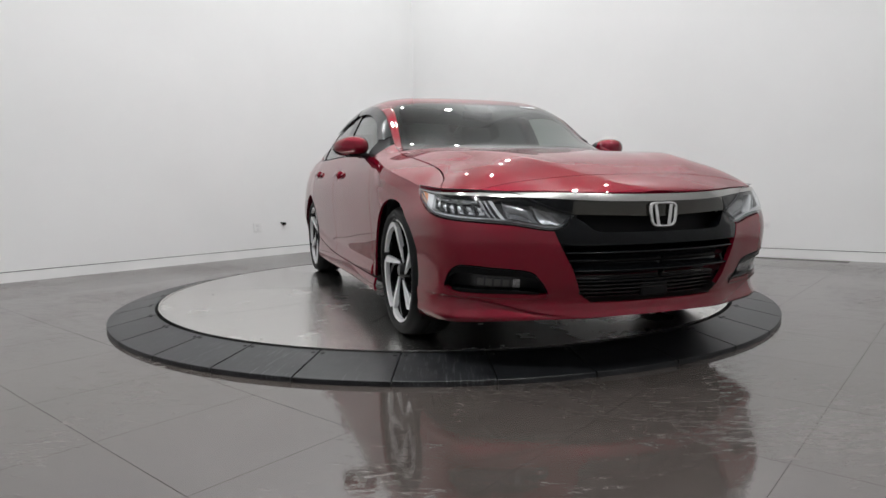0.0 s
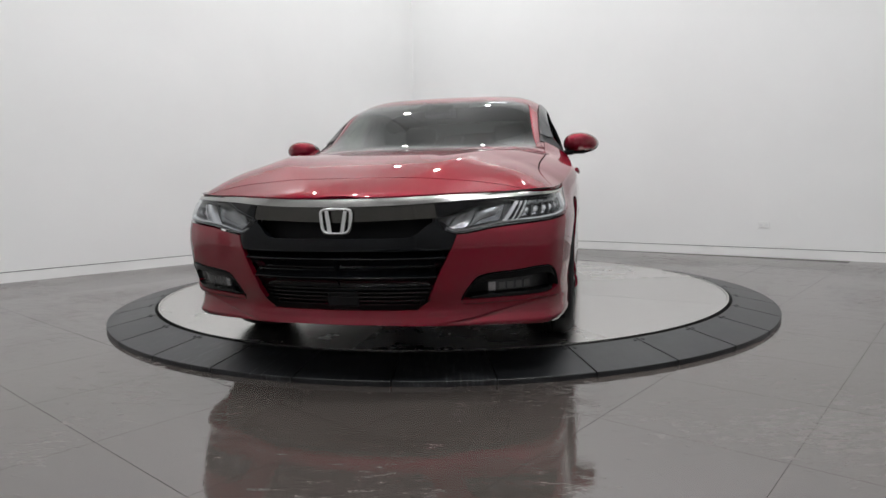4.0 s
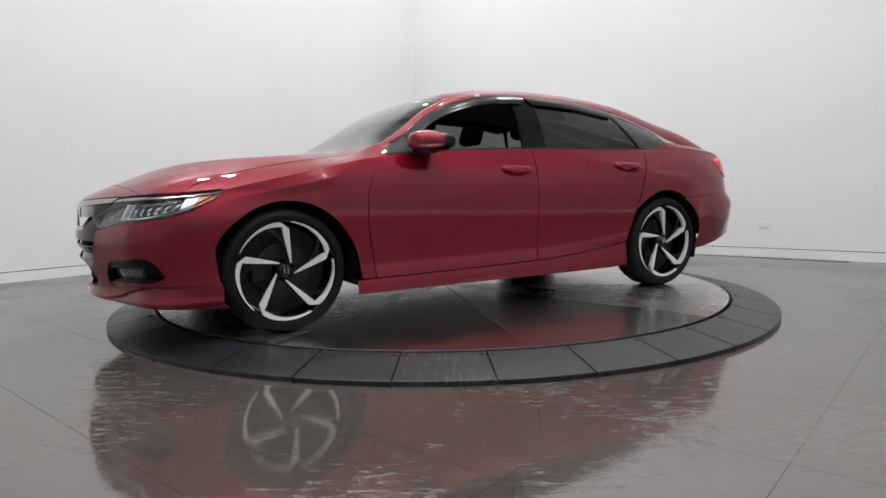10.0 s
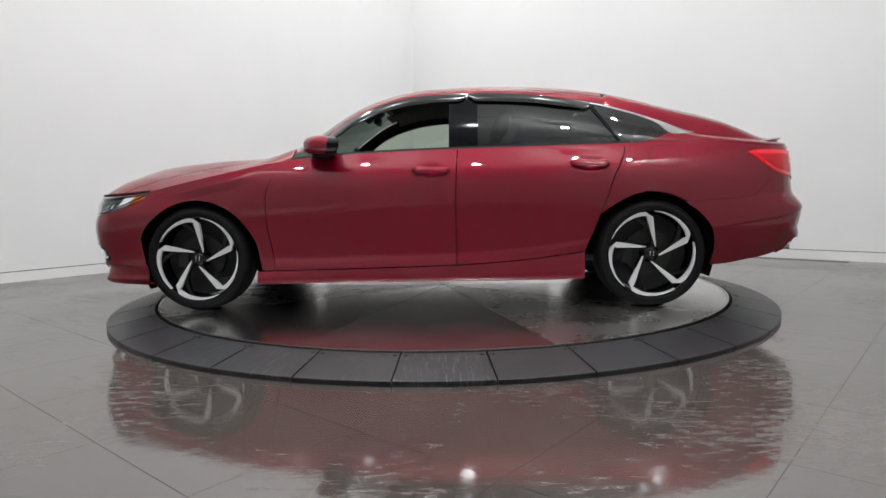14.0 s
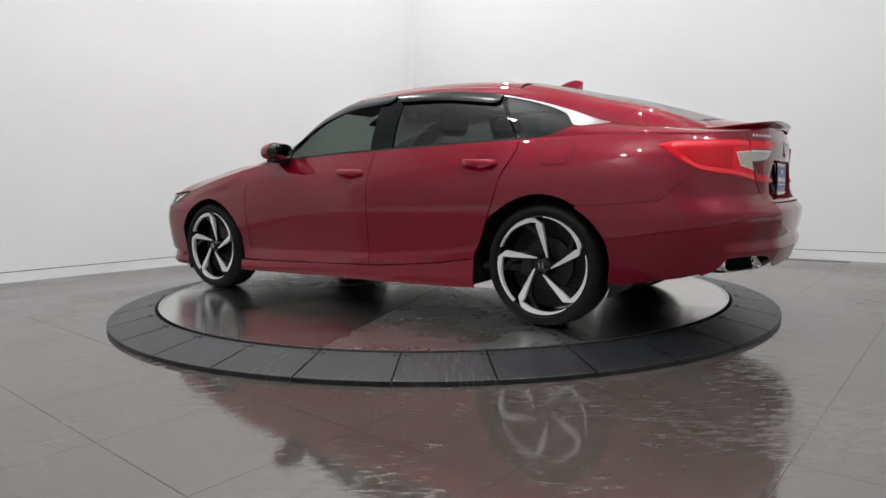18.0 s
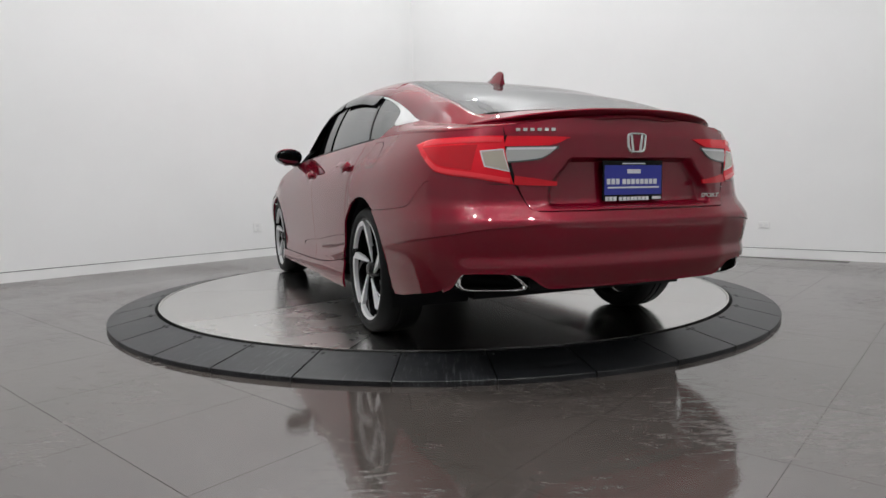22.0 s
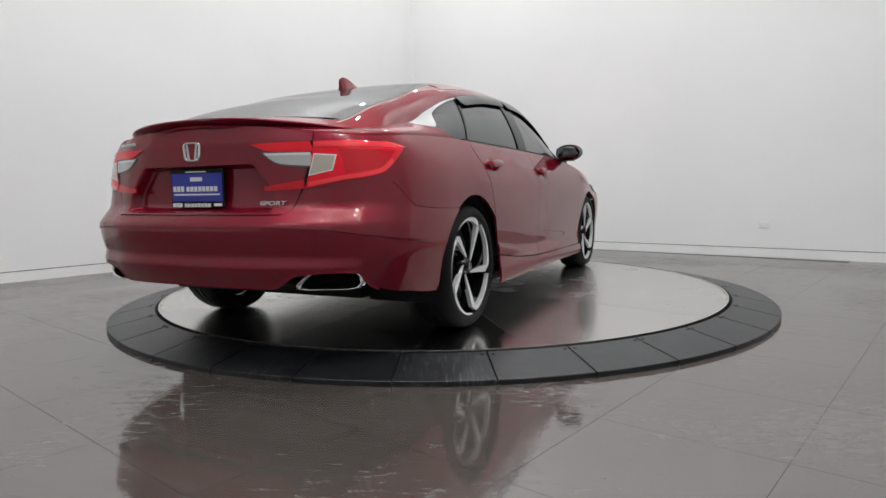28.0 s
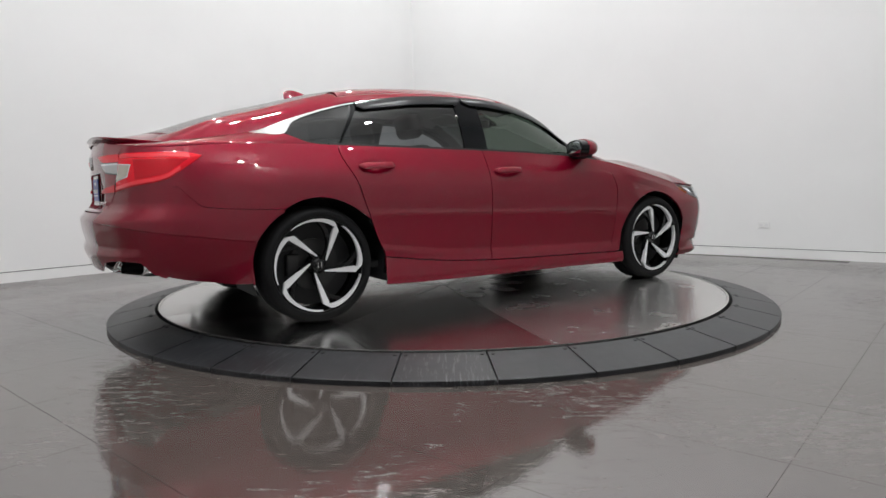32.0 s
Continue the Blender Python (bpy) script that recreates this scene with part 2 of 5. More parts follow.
def disc_plate():
    """One of ten wedge plates; the first seam lies along the car's axis."""
    bm = bmesh.new()
    n, g, r1 = 12, 0.0011, DISC_R - 0.013
    a0 = math.pi * 2 / 10
    top_v, low_v = [], []
    ring = [(0.012, a0 / 2)] + [(r1, g / r1 + (a0 - 2 * g / r1) * i / n) for i in range(n + 1)]
    for r, a in ring:
        top_v.append(bm.verts.new((r * math.cos(a), r * math.sin(a), DISC_Z)))
        low_v.append(bm.verts.new((r * math.cos(a), r * math.sin(a), DISC_Z - 0.0035)))
    bm.faces.new(top_v)
    for i in range(len(ring)):
        j = (i + 1) % len(ring)
        bm.faces.new([top_v[i], low_v[i], low_v[j], top_v[j]])
    return bm


plate_first = part("disc_plate", disc_plate(), steel_mat, turntable)
for i in range(1, 10):
    pl_ob = new("disc_plate", plate_first.data)
    pl_ob.parent = turntable
    pl_ob.rotation_euler.z = i * math.pi / 5
bm = bmesh.new()
add_lathe(bm, [(DISC_R - 0.011, 0.0), (DISC_R - 0.011, DISC_Z + 0.003), (DISC_R, DISC_Z + 0.003), (DISC_R, 0.0)], 128, close=True)
bmesh.ops.recalc_face_normals(bm, faces=bm.faces)
part("disc_rim", bm, edge_mat, turntable, "bright steel rim")


# ---- car paint and trims ----
def paint_material():
    m = material("red_metallic_paint", (0.21, 0.003, 0.012), 0.42, metal=0.45, coat=1.0, coat_rough=0.015, spec=0.0)
    fl = noise_tex(m, 2200, 2)
    r = ramp(m, fl.outputs["Fac"], [(0.3, (0.176, 0.0024, 0.0150)), (0.7, (0.220, 0.0036, 0.0205))])
    link(m, r.outputs["Color"], bsdf(m).inputs["Base Color"])
    bsdf(m).inputs["Specular Tint"].default_value = (0.35, 0.01, 0.04, 1)
    bsdf(m).inputs["Coat IOR"].default_value = 1.60
    pe = noise_tex(m, 220, 2)
    b = m.node_tree.nodes.new("ShaderNodeBump")
    b.inputs["Strength"].default_value, b.inputs["Distance"].default_value = 0.02, 0.0006
    link(m, pe.outputs["Fac"], b.inputs["Height"])
    link(m, b.outputs["Normal"], bsdf(m).inputs["Coat Normal"])
    return m


def glass_material(name, tint, rough=0.0, ior=1.75):
    m = bpy.data.materials.new(name)
    m.use_nodes = True
    t = m.node_tree
    for n in list(t.nodes):
        if n.type != "OUTPUT_MATERIAL":
            t.nodes.remove(n)
    out = [n for n in t.nodes if n.type == "OUTPUT_MATERIAL"][0]
    tr = t.nodes.new("ShaderNodeBsdfTransparent")
    tr.inputs[0].default_value = (*tint, 1)
    gl = t.nodes.new("ShaderNodeBsdfGlossy")
    gl.inputs["Color"].default_value = (0.97, 0.98, 0.98, 1)
    gl.inputs["Roughness"].default_value = 0.01 + rough
    mx = t.nodes.new("ShaderNodeMixShader")
    # gloss rises towards grazing view, alike from both sides of the sheet
    lw = t.nodes.new("ShaderNodeLayerWeight")
    lw.inputs["Blend"].default_value = 0.5
    pw = t.nodes.new("ShaderNodeMath")
    pw.operation, pw.inputs[1].default_value = "POWER", 4.6
    ma = t.nodes.new("ShaderNodeMath")
    f0 = ((ior - 1) / (ior + 1)) ** 2
    ma.operation, ma.inputs[1].default_value, ma.inputs[2].default_value = "MULTIPLY_ADD", 1 - f0, f0
    t.links.new(lw.outputs["Facing"], pw.inputs[0])
    t.links.new(pw.outputs[0], ma.inputs[0])
    t.links.new(ma.outputs[0], mx.inputs[0])
    t.links.new(tr.outputs[0], mx.inputs[1])
    t.links.new(gl.outputs[0], mx.inputs[2])
    t.links.new(mx.outputs[0], out.inputs[0])
    return m


paint = paint_material()
ws_glass = glass_material("windscreen_glass", (0.15, 0.185, 0.165), 0.0, 1.38)
side_glass = glass_material("side_glass", (0.44, 0.51, 0.43), 0.0, 1.9)
dark_glass = glass_material("tinted_glass", (0.14, 0.15, 0.155), 0.0, 1.85)
rear_glass = material("rear_window_glass", (0.02, 0.022, 0.023), 0.02, ior=5.5)
bsdf(rear_glass).inputs["Alpha"].default_value = 0.9
lens_clear = glass_material("clear_lens", (0.93, 0.94, 0.95), 0.0, 1.42)
black_gloss = material("gloss_black_plastic", (0.003, 0.0035, 0.0045), 0.06, spec=0.26)
black_matt = material("matt_black_plastic", (0.007, 0.007, 0.008), 0.55, spec=0.2)
bump(black_matt, noise_tex(black_matt, 900, 2).outputs["Fac"], 0.15, 0.0005)
dark_chrome = material("dark_chrome", (0.44, 0.435, 0.42), 0.18, metal=1.0)
smoked = material("smoked_gloss_panel", (0.035, 0.032, 0.025), 0.06, metal=0.6, coat=1.0)
chrome = material("chrome", (0.82, 0.82, 0.82), 0.08, metal=1.0)
rubber = material("tyre_rubber", (0.006, 0.006, 0.0065), 0.6, spec=0.18)
bump(rubber, noise_tex(rubber, 160, 4).outputs["Fac"], 0.2, 0.001)
alloy = material("machined_alloy", (0.80, 0.80, 0.81), 0.32, metal=0.35, coat=0.4)
bump(alloy, noise_tex(alloy, 300, 2).outputs["Fac"], 0.03, 0.0004)
wheel_black = material("gloss_black_alloy", (0.0045, 0.0045, 0.005), 0.22, coat=0.15, spec=0.35)
cabin = material("cabin_plastic", (0.012, 0.012, 0.013), 0.7)
cloth = material("seat_cloth", (0.02, 0.02, 0.022), 0.9)
bump(cloth, noise_tex(cloth, 500, 3).outputs["Fac"], 0.3, 0.001)
headliner = material("headliner", (0.35, 0.34, 0.32), 0.9)
steel_dark = material("brake_steel", (0.055, 0.055, 0.055), 0.45, metal=1.0)

satin_chrome = material("satin_chrome", (0.50, 0.50, 0.50), 0.28, metal=1.0)
visor_smoke = material("smoked_visor", (0.012, 0.0125, 0.0135), 0.16, spec=0.35)
fog_dark = material("fog_cell", (0.03, 0.031, 0.034), 0.2)
bowl_mat = material("lamp_bowl", (0.30, 0.305, 0.315), 0.18, metal=0.85)
bump(bowl_mat, noise_tex(bowl_mat, 120, 1).outputs["Fac"], 0.4, 0.003)
steel_slat = material("grille_slat_plastic", (0.010, 0.010, 0.011), 0.28, spec=0.4)

mirror_glass = material("mirror_glass", (0.5, 0.52, 0.54), 0.02, metal=1.0)
lamp_dark = material("lamp_housing_plastic", (0.11, 0.115, 0.12), 0.3)
lamp_grey = material("lamp_cell", (0.18, 0.185, 0.19), 0.16, metal=0.7)
chrome_soft = material("lamp_reflector", (0.74, 0.75, 0.77), 0.16, metal=0.9)
bump(chrome_soft, noise_tex(chrome_soft, 90, 1).outputs["Fac"], 0.4, 0.003)
led_cell = material("led_cell", (0.58, 0.59, 0.61), 0.12, metal=0.9)
bump(led_cell, noise_tex(led_cell, 140, 1).outputs["Fac"], 0.6, 0.004)
light_guide = material("light_guide", (0.72, 0.73, 0.75), 0.25, coat=0.6)
amber = material("amber_lens", (0.75, 0.20, 0.02), 0.2, coat=1.0)
red_lens = material("red_lens", (0.80, 0.006, 0.022), 0.20, coat=1.0, spec=0.0)
red_tube = material("red_light_tube", (0.88, 0.014, 0.034), 0.3, coat=1.0)
deep_red = material("deep_red_lens", (0.52, 0.004, 0.014), 0.3, coat=1.0, spec=0.0)
bump(deep_red, noise_tex(deep_red, 160, 1).outputs["Fac"], 0.4, 0.002)
clear_tail = material("clear_tail_lens", (0.44, 0.44, 0.43), 0.2, coat=1.0)
amber_tail = material("cream_tail_lens", (0.46, 0.41, 0.34), 0.18, coat=1.0)
bump(amber_tail, noise_tex(amber_tail, 140, 1).outputs["Fac"], 0.5, 0.003)
bump(clear_tail, noise_tex(clear_tail, 120, 1).outputs["Fac"], 0.4, 0.002)
plate_blue = material("plate_blue", (0.03, 0.04, 0.32), 0.35)
plate_white = material("plate_print", (0.75, 0.76, 0.78), 0.4)
outlet_mat = material("outlet_plastic", (0.76, 0.76, 0.75), 0.35)
outlet_grey = material("outlet_socket", (0.70, 0.70, 0.70), 0.35)

# ---- body surface: an outline round the car (x, y, lowest z, waist z) from nose centre to tail centre ----
OUTLINE = [(2.350, 0.000, 0.205, 0.716), (2.342, 0.150, 0.205, 0.718), (2.315, 0.300, 0.200, 0.722), (2.275, 0.420, 0.195, 0.727), (2.225, 0.530, 0.190, 0.731),
           (2.172, 0.655, 0.185, 0.733), (2.118, 0.765, 0.180, 0.734), (2.050, 0.845, 0.175, 0.735), (1.955, 0.888, 0.170, 0.738), (1.800, 0.910, 0.165, 0.750),
           (1.600, 0.921, 0.160, 0.788), (1.400, 0.925, 0.170, 0.826), (1.200, 0.926, 0.175, 0.866), (0.950, 0.926, 0.175, 0.918), (0.550, 0.925, 0.176, 0.962),
           (0.000, 0.925, 0.177, 0.985), (-0.700, 0.928, 0.180, 0.997), (-1.200, 0.927, 0.200, 1.004), (-1.450, 0.920, 0.230, 1.008), (-1.700, 0.916, 0.250, 1.006),
           (-1.900, 0.902, 0.262, 0.998), (-2.030, 0.880, 0.285, 0.990), (-2.150, 0.840, 0.306, 0.982), (-2.234, 0.789, 0.352, 0.982), (-2.262, 0.767, 0.412, 0.983), (-2.330, 0.685, 0.418, 0.990),
           (-2.385, 0.550, 0.408, 1.004), (-2.420, 0.430, 0.348, 1.018), (-2.440, 0.200, 0.346, 1.028), (-2.446, 0.000, 0.346, 1.030)]
_len = [0.0]
for a_, b_ in zip(OUTLINE, OUTLINE[1:]):
    _len.append(_len[-1] + math.hypot(b_[0] - a_[0], b_[1] - a_[1]))
OUT = interp([(l_ / _len[-1], *row) for l_, row in zip(_len, OUTLINE)])
SIDE = interp([(0.14, 0.93), (0.17, 0.968), (0.21, 0.985), (0.27, 0.982), (0.33, 0.974), (0.42, 0.981), (0.52, 0.990), (0.62, 0.997), (0.69, 1.0), (0.76, 0.996), (0.82, 0.984), (0.86, 0.970), (0.90, 0.950), (0.95, 0.922), (0.99, 0.898), (1.04, 0.86)])
SIDE_REAR = interp([(0.24, 0.955), (0.30, 0.978), (0.42, 0.998), (0.50, 1.007), (0.56, 1.007), (0.66, 1.0), (0.78, 0.985), (0.88, 0.953), (0.95, 0.915), (0.99, 0.887), (1.04, 0.85)])
NOSE = interp([(0.14, -0.12), (0.18, -0.045), (0.205, -0.025), (0.26, -0.03), (0.35, 0.004), (0.43, 0.020), (0.52, 0.026), (0.57, 0.018), (0.62, 0.0), (0.68, -0.004), (0.715, -0.018), (0.76, -0.06)])
TAIL = interp([(0.24, 0.03), (0.30, 0.0), (0.345, -0.03), (0.40, -0.055), (0.46, -0.072), (0.54, -0.078), (0.60, -0.074), (0.64, -0.048), (0.675, -0.018), (0.70, -0.007), (0.85, 0.002), (0.95, 0.0), (0.965, 0.002), (1.0, 0.010), (1.05, 0.018)])


def ease(a, b, x):
    t = min(max((x - a) / (b - a), 0.0), 1.0)
    return t * t * (3 - 2 * t)


def skin(u, z, push=0.0):
    """A point of the lower body: u along the outline, z its height, push outwards."""
    x, y, _, _ = out_at(u)
    x2, y2, _, _ = out_at(min(u + 1e-3, 1.0))
    x1, y1, _, _ = out_at(max(u - 1e-3, 0.0))
    dx, dy = x2 - x1, y2 - y1
    l_ = math.hypot(dx, dy)
    nx, ny = -dy / l_, dx / l_
    if nx * x + ny * y < 0:
        nx, ny = -nx, -ny
    wf, wr = ease(1.2, 2.2, x), ease(-1.5, -2.3, x)
    wide = lerp(SIDE(z), SIDE_REAR(z), ease(-1.1, -2.0, x)) * (1 - 0.066 * ease(0.60, 0.77, z) * ease(1.1, 1.9, x))
    return Vector((x + NOSE(z) * wf + TAIL(z) * wr + nx * push, y * wide + ny * push, z))


TAB_U = np.linspace(0, 1, 4001)
TAB = np.array([OUT(t) for t in TAB_U])


def out_at(u):
    """The outline row at u, from the dense table."""
    k = min(max(u, 0.0), 1.0) * 4000
    i = min(int(k), 3999)
    return TAB[i] + (TAB[i + 1] - TAB[i]) * (k - i)


def u_at_x(x):
    return float(np.interp(-x, -TAB[:, 0], TAB_U))


def u_at_y(y, rear=False):
    if rear:
        return float(np.interp(y, TAB[:2400:-1, 1], TAB_U[:2400:-1]))
    return float(np.interp(y, TAB[:1600, 1], TAB_U[:1600]))


def waist(u):
    return skin(u, out_at(u)[3])


# upper body: roof rail (y, z) and centre height by x
RAIL = interp([(1.02, 0.745, 0.935), (0.97, 0.735, 0.955), (0.83, 0.715, 0.985), (0.693, 0.697, 1.035), (0.565, 0.682, 1.115), (0.418, 0.668, 1.215), (0.237, 0.657, 1.289), (0.056, 0.652, 1.33), (-0.125, 0.650, 1.346),
               (-0.303, 0.650, 1.349), (-0.673, 0.650, 1.334), (-0.857, 0.651, 1.311), (-1.087, 0.656, 1.274), (-1.3, 0.664, 1.220), (-1.5, 0.676, 1.154), (-1.695, 0.690, 1.082),
               (-1.9, 0.700, 1.048), (-2.07, 0.690, 1.025), (-2.2, 0.640, 1.012), (-2.33, 0.520, 1.010), (-2.40, 0.36, 1.018), (-2.45, 0.10, 1.03)])
CROWN = interp([(2.36, 0.714), (2.33, 0.735), (2.25, 0.778), (2.19, 0.803), (2.0, 0.872), (1.8, 0.912), (1.4, 0.953), (1.05, 0.978), (0.97, 1.0), (0.9, 1.0363), (0.8, 1.095), (0.64, 1.1908), (0.48, 1.2749), (0.322, 1.3432), (0.165, 1.39), (0.007, 1.415), (-0.151, 1.426), (-0.349, 1.434), (-0.547, 1.432), (-0.747, 1.423), (-0.947, 1.405), (-1.149, 1.376), (-1.351, 1.3329), (-1.556, 1.2792), (-1.761, 1.2292), (-1.969, 1.1638), (-2.178, 1.0957), (-2.304, 1.0706), (-2.42, 1.045), (-2.47, 1.03)])
HOOD_GAP = interp([(0.80, 0.845), (1.4, 0.845), (1.7, 0.87), (1.85, 0.92), (1.97, 1.0), (2.4, 1.0)])


def bonnet(x, q):
    """Hood and fender top: q from 1 at the waist to 0 at the centre."""
    k = waist(u_at_x(x))
    zc = CROWN(x)
    fade = ease(2.33, 1.7, x)
    qc = lerp(0.46, 0.735, ease(2.2, 1.15, x))
    crest = 0.017 * fade * ease(0.95, 1.3, x) * max(0.0, 1 - abs(abs(q) - qc) / 0.17) ** 1.15
    return Vector((k.x, k.y * q, k.z + (zc - k.z) * (1 - abs(q) ** lerp(2.6, 4.2, ease(2.3, 1.9, x))) + crest))


def dome(x, q):
    """How far the roof has risen from rail (q 1) to centre (q 0)."""
    q = min(abs(q), 1.0)
    w = ease(0.9, 0.4, x) * ease(-2.3, -1.9, x)
    n = lerp(7.0, 12.0, ease(-0.6, -1.3, x))
    return 1 - lerp(q ** 2.6, 0.2 * q * q + 0.8 * q ** n, w)


def top(x, q):
    """Roof, screens and deck: q from 1 at the rail to 0 at the centre."""
    yr, zr = RAIL(x)
    return Vector((x, yr * q, zr + (CROWN(x) - zr) * dome(x, q)))


def flank(x, p, push=0.0):
    """Cabin side: p from 0 at the waist to 1 at the rail."""
    k = waist(u_at_x(x))
    yr, zr = RAIL(x)
    y, z = lerp(k.y - 0.012, yr, p), lerp(k.z, zr, p)
    return Vector((x, y + 0.022 * 4 * p * (1 - p) + push, z))


def p_at_z(x, z):
    k, (_, zr) = waist(u_at_x(x)), RAIL(x)
    return min(max((z - k.z) / max(zr - k.z, 1e-4), 0.0), 1.0)


def patch_grid(bm, fn, na, nb, sign=1, rim=0.012, edges="abcd", out=None):
    """A curved sheet with turned-in edges. fn(a, b) gives points; sign -1 mirrors it."""
    pts = [[fn(i / na, j / nb) for j in range(nb + 1)] for i in range(na + 1)]
    if sign < 0:
        pts = [[Vector((p.x, -p.y, p.z)) for p in row] for row in pts]
    i, j = na // 2, nb // 2
    nrm = (pts[min(i + 1, na)][j] - pts[i - 1 if i else 0][j]).cross(pts[i][min(j + 1, nb)] - pts[i][j - 1 if j else 0])
    c = pts[i][j]
    o = (Vector(out) * Vector((1, sign, 1)) if out else Vector((c.x * 0.25, c.y, c.z - 0.65)))
    flip = nrm.dot(o) < 0
    vs = [[bm.verts.new(p) for p in row] for row in pts]

    def face(q):
        try:
            f = bm.faces.new(q[::-1] if flip else q)
            f.smooth = True
        except ValueError:
            pass

    for i in range(na):
        for j in range(nb):
            face([vs[i][j], vs[i + 1][j], vs[i + 1][j + 1], vs[i][j + 1]])
    if rim:
        def normal(i, j):
            a = pts[min(i + 1, na)][j] - pts[max(i - 1, 0)][j]
            b = pts[i][min(j + 1, nb)] - pts[i][max(j - 1, 0)]
            n = a.cross(b)
            if n.length < 1e-9:
                return Vector((0, 0, 1))
            n.normalize()
            return -n if flip else n

        loops = {"a": [(0, j) for j in range(nb + 1)][::-1], "b": [(na, j) for j in range(nb + 1)], "c": [(i, 0) for i in range(na + 1)], "d": [(i, nb) for i in range(na + 1)][::-1]}
        for e in edges:
            idx = loops[e]
            top_v = [vs[i][j] for i, j in idx]
            low_v = [bm.verts.new(pts[i][j] - normal(i, j) * rim) for i, j in idx]
            for k in range(len(idx) - 1):
                face([top_v[k + 1], top_v[k], low_v[k], low_v[k + 1]])
    return vs


def sheet(name, fn, na, nb, mat, parent, sign=1, rim=0.012, edges="abcd", label="", out=None):
    bm = bmesh.new()
    patch_grid(bm, fn, na, nb, sign, rim, edges, out)
    ob = part(name, bm, mat, parent, label)
    ob.data.set_sharp_from_angle(angle=radians(38))
    return ob


car = thing("sedan", "red metallic four-door sedan parked on the steel turntable", "car")
G = 0.0025  # half a panel gap
G_FINE = 0.0011

F_GAP = interp([(0.17, 0.915), (0.27, 0.916), (0.43, 0.936), (0.57, 0.955), (0.70, 0.955), (0.79, 0.932), (0.89, 0.877), (0.96, 0.800), (1.0, 0.75)])
B_GAP = interp([(0.17, -0.224), (0.28, -0.224), (0.54, -0.222), (0.75, -0.225), (0.99, -0.236)])
R_GAP = interp([(0.17, -1.0), (0.36, -1.008), (0.48, -1.062), (0.59, -1.105), (0.68, -1.141), (0.79, -1.178), (0.89, -1.228), (0.95, -1.252), (0.985, -1.256), (1.01, -1.24)])
DOOR_LOW = interp([(1.0, 0.250), (0.46, 0.259), (-0.22, 0.275), (-0.62, 0.301), (-1.02, 0.352), (-1.2, 0.38)])
ARCH_F, ARCH_R = (1.405, 0.318, 0.381), (-1.397, 0.315, 0.396)


def arch(x, which):
    cx, cz, r = which
    d = abs(x - cx)
    return cz + math.sqrt(max(r * r - d * d, 0.0)) if d < r else 0.0


def z_waist(x):
    return out_at(u_at_x(x))[3]


def fender(a, b):
    x = lerp(0.955, 1.755, a)
    lo, hi = max(arch(x, ARCH_F), 0.255 if x < 1.1 else 0.30), z_waist(x)
    z = lerp(lo, hi, b)
    x0 = x
    for _ in range(3):
        x = x0 + (F_GAP(z) + G - 0.955) * (1 - a) ** 3
        z = lerp(lo, z_waist(x), b)
    p = skin(u_at_x(x), z)
    # a shoulder line over the wheel
    p.y += 0.009 * max(0.0, 1 - abs(z - z_waist(x) + 0.058) / 0.05) * ease(0.98, 1.2, x) * ease(1.75, 1.55, x)
    return p


def fender_top(a, b):
    x = lerp(0.80, 1.97, a)
    return bonnet(x, lerp(1.0, HOOD_GAP(x) + 0.004, b))


def two_sheets(name, fns, mat, sign, label=""):
    bm = bmesh.new()
    for fn, na, nb, edges in fns:
        patch_grid(bm, fn, na, nb, sign, 0.014, edges)
    bmesh.ops.remove_doubles(bm, verts=bm.verts, dist=0.0006)
    ob = part(name, bm, mat, car, label)
    ob.data.set_sharp_from_angle(angle=radians(38))
    return ob


def door(gap_a, gap_b, cup):
    def f(a, b):
        xa, xb = gap_a(0.6) - G, gap_b(0.6) + G
        x = lerp(xa, xb, a)
        lo, hi = DOOR_LOW(x) + 0.003, z_waist(x)
        z = lerp(lo, hi, b)
        x += (gap_a(z) - G - xa) * (1 - a) + (gap_b(z) + G - xb) * a
        z = lerp(DOOR_LOW(x) + 0.003, z_waist(x), b)
        p = skin(u_at_x(x), z)
        p.y += 0.007 * ease(DOOR_LOW(x) + 0.070, DOOR_LOW(x) + 0.048, z)
        # a shallow cup behind the handle
        p.y -= 0.014 * math.exp(-((x - cup[0]) / 0.045) ** 2 - ((z - cup[1]) / 0.026) ** 2)
        return p
    return f


def sill(a, b):
    x = lerp(1.024, -1.006, a)
    lo, hi = out_at(u_at_x(x))[2] - 0.004, DOOR_LOW(x) - 0.003
    z = lerp(lo, hi, b)
    p = skin(u_at_x(x), z)
    # the skirt flares out behind the front wheel
    p.y += 0.008 + 0.016 * (1 - b) * ease(0.2, 0.95, x)
    return p


SPLIT_R = interp([(-1.6, 0.648), (-1.78, 0.655), (-1.98, 0.670), (-2.015, 0.676), (-2.045, 0.697), (-2.11, 0.759), (-2.13, 0.778), (-2.2, 0.83)])


def quarter(a, b):
    x = lerp(-1.10, -2.13, a)
    lo = arch(x, ARCH_R)
    if x < -1.61:
        lo = max(lo, SPLIT_R(x) + G_FINE)
    lo = max(lo, 0.45)
    hi = z_waist(x)
    z = lerp(lo, hi, b)
    x0 = x
    for _ in range(3):
        x = x0 + (R_GAP(z) - G + 1.10) * (1 - a) ** 4
        z = lerp(lo, z_waist(x), b)
    return skin(u_at_x(x), z)


WIN_LOW = interp([(-1.0, 1.0), (-1.25, 1.003), (-1.33, 1.009), (-1.385, 1.014), (-1.43, 1.022), (-1.49, 1.044), (-1.555, 1.067), (-1.70, 1.067), (-1.80, 1.064)])


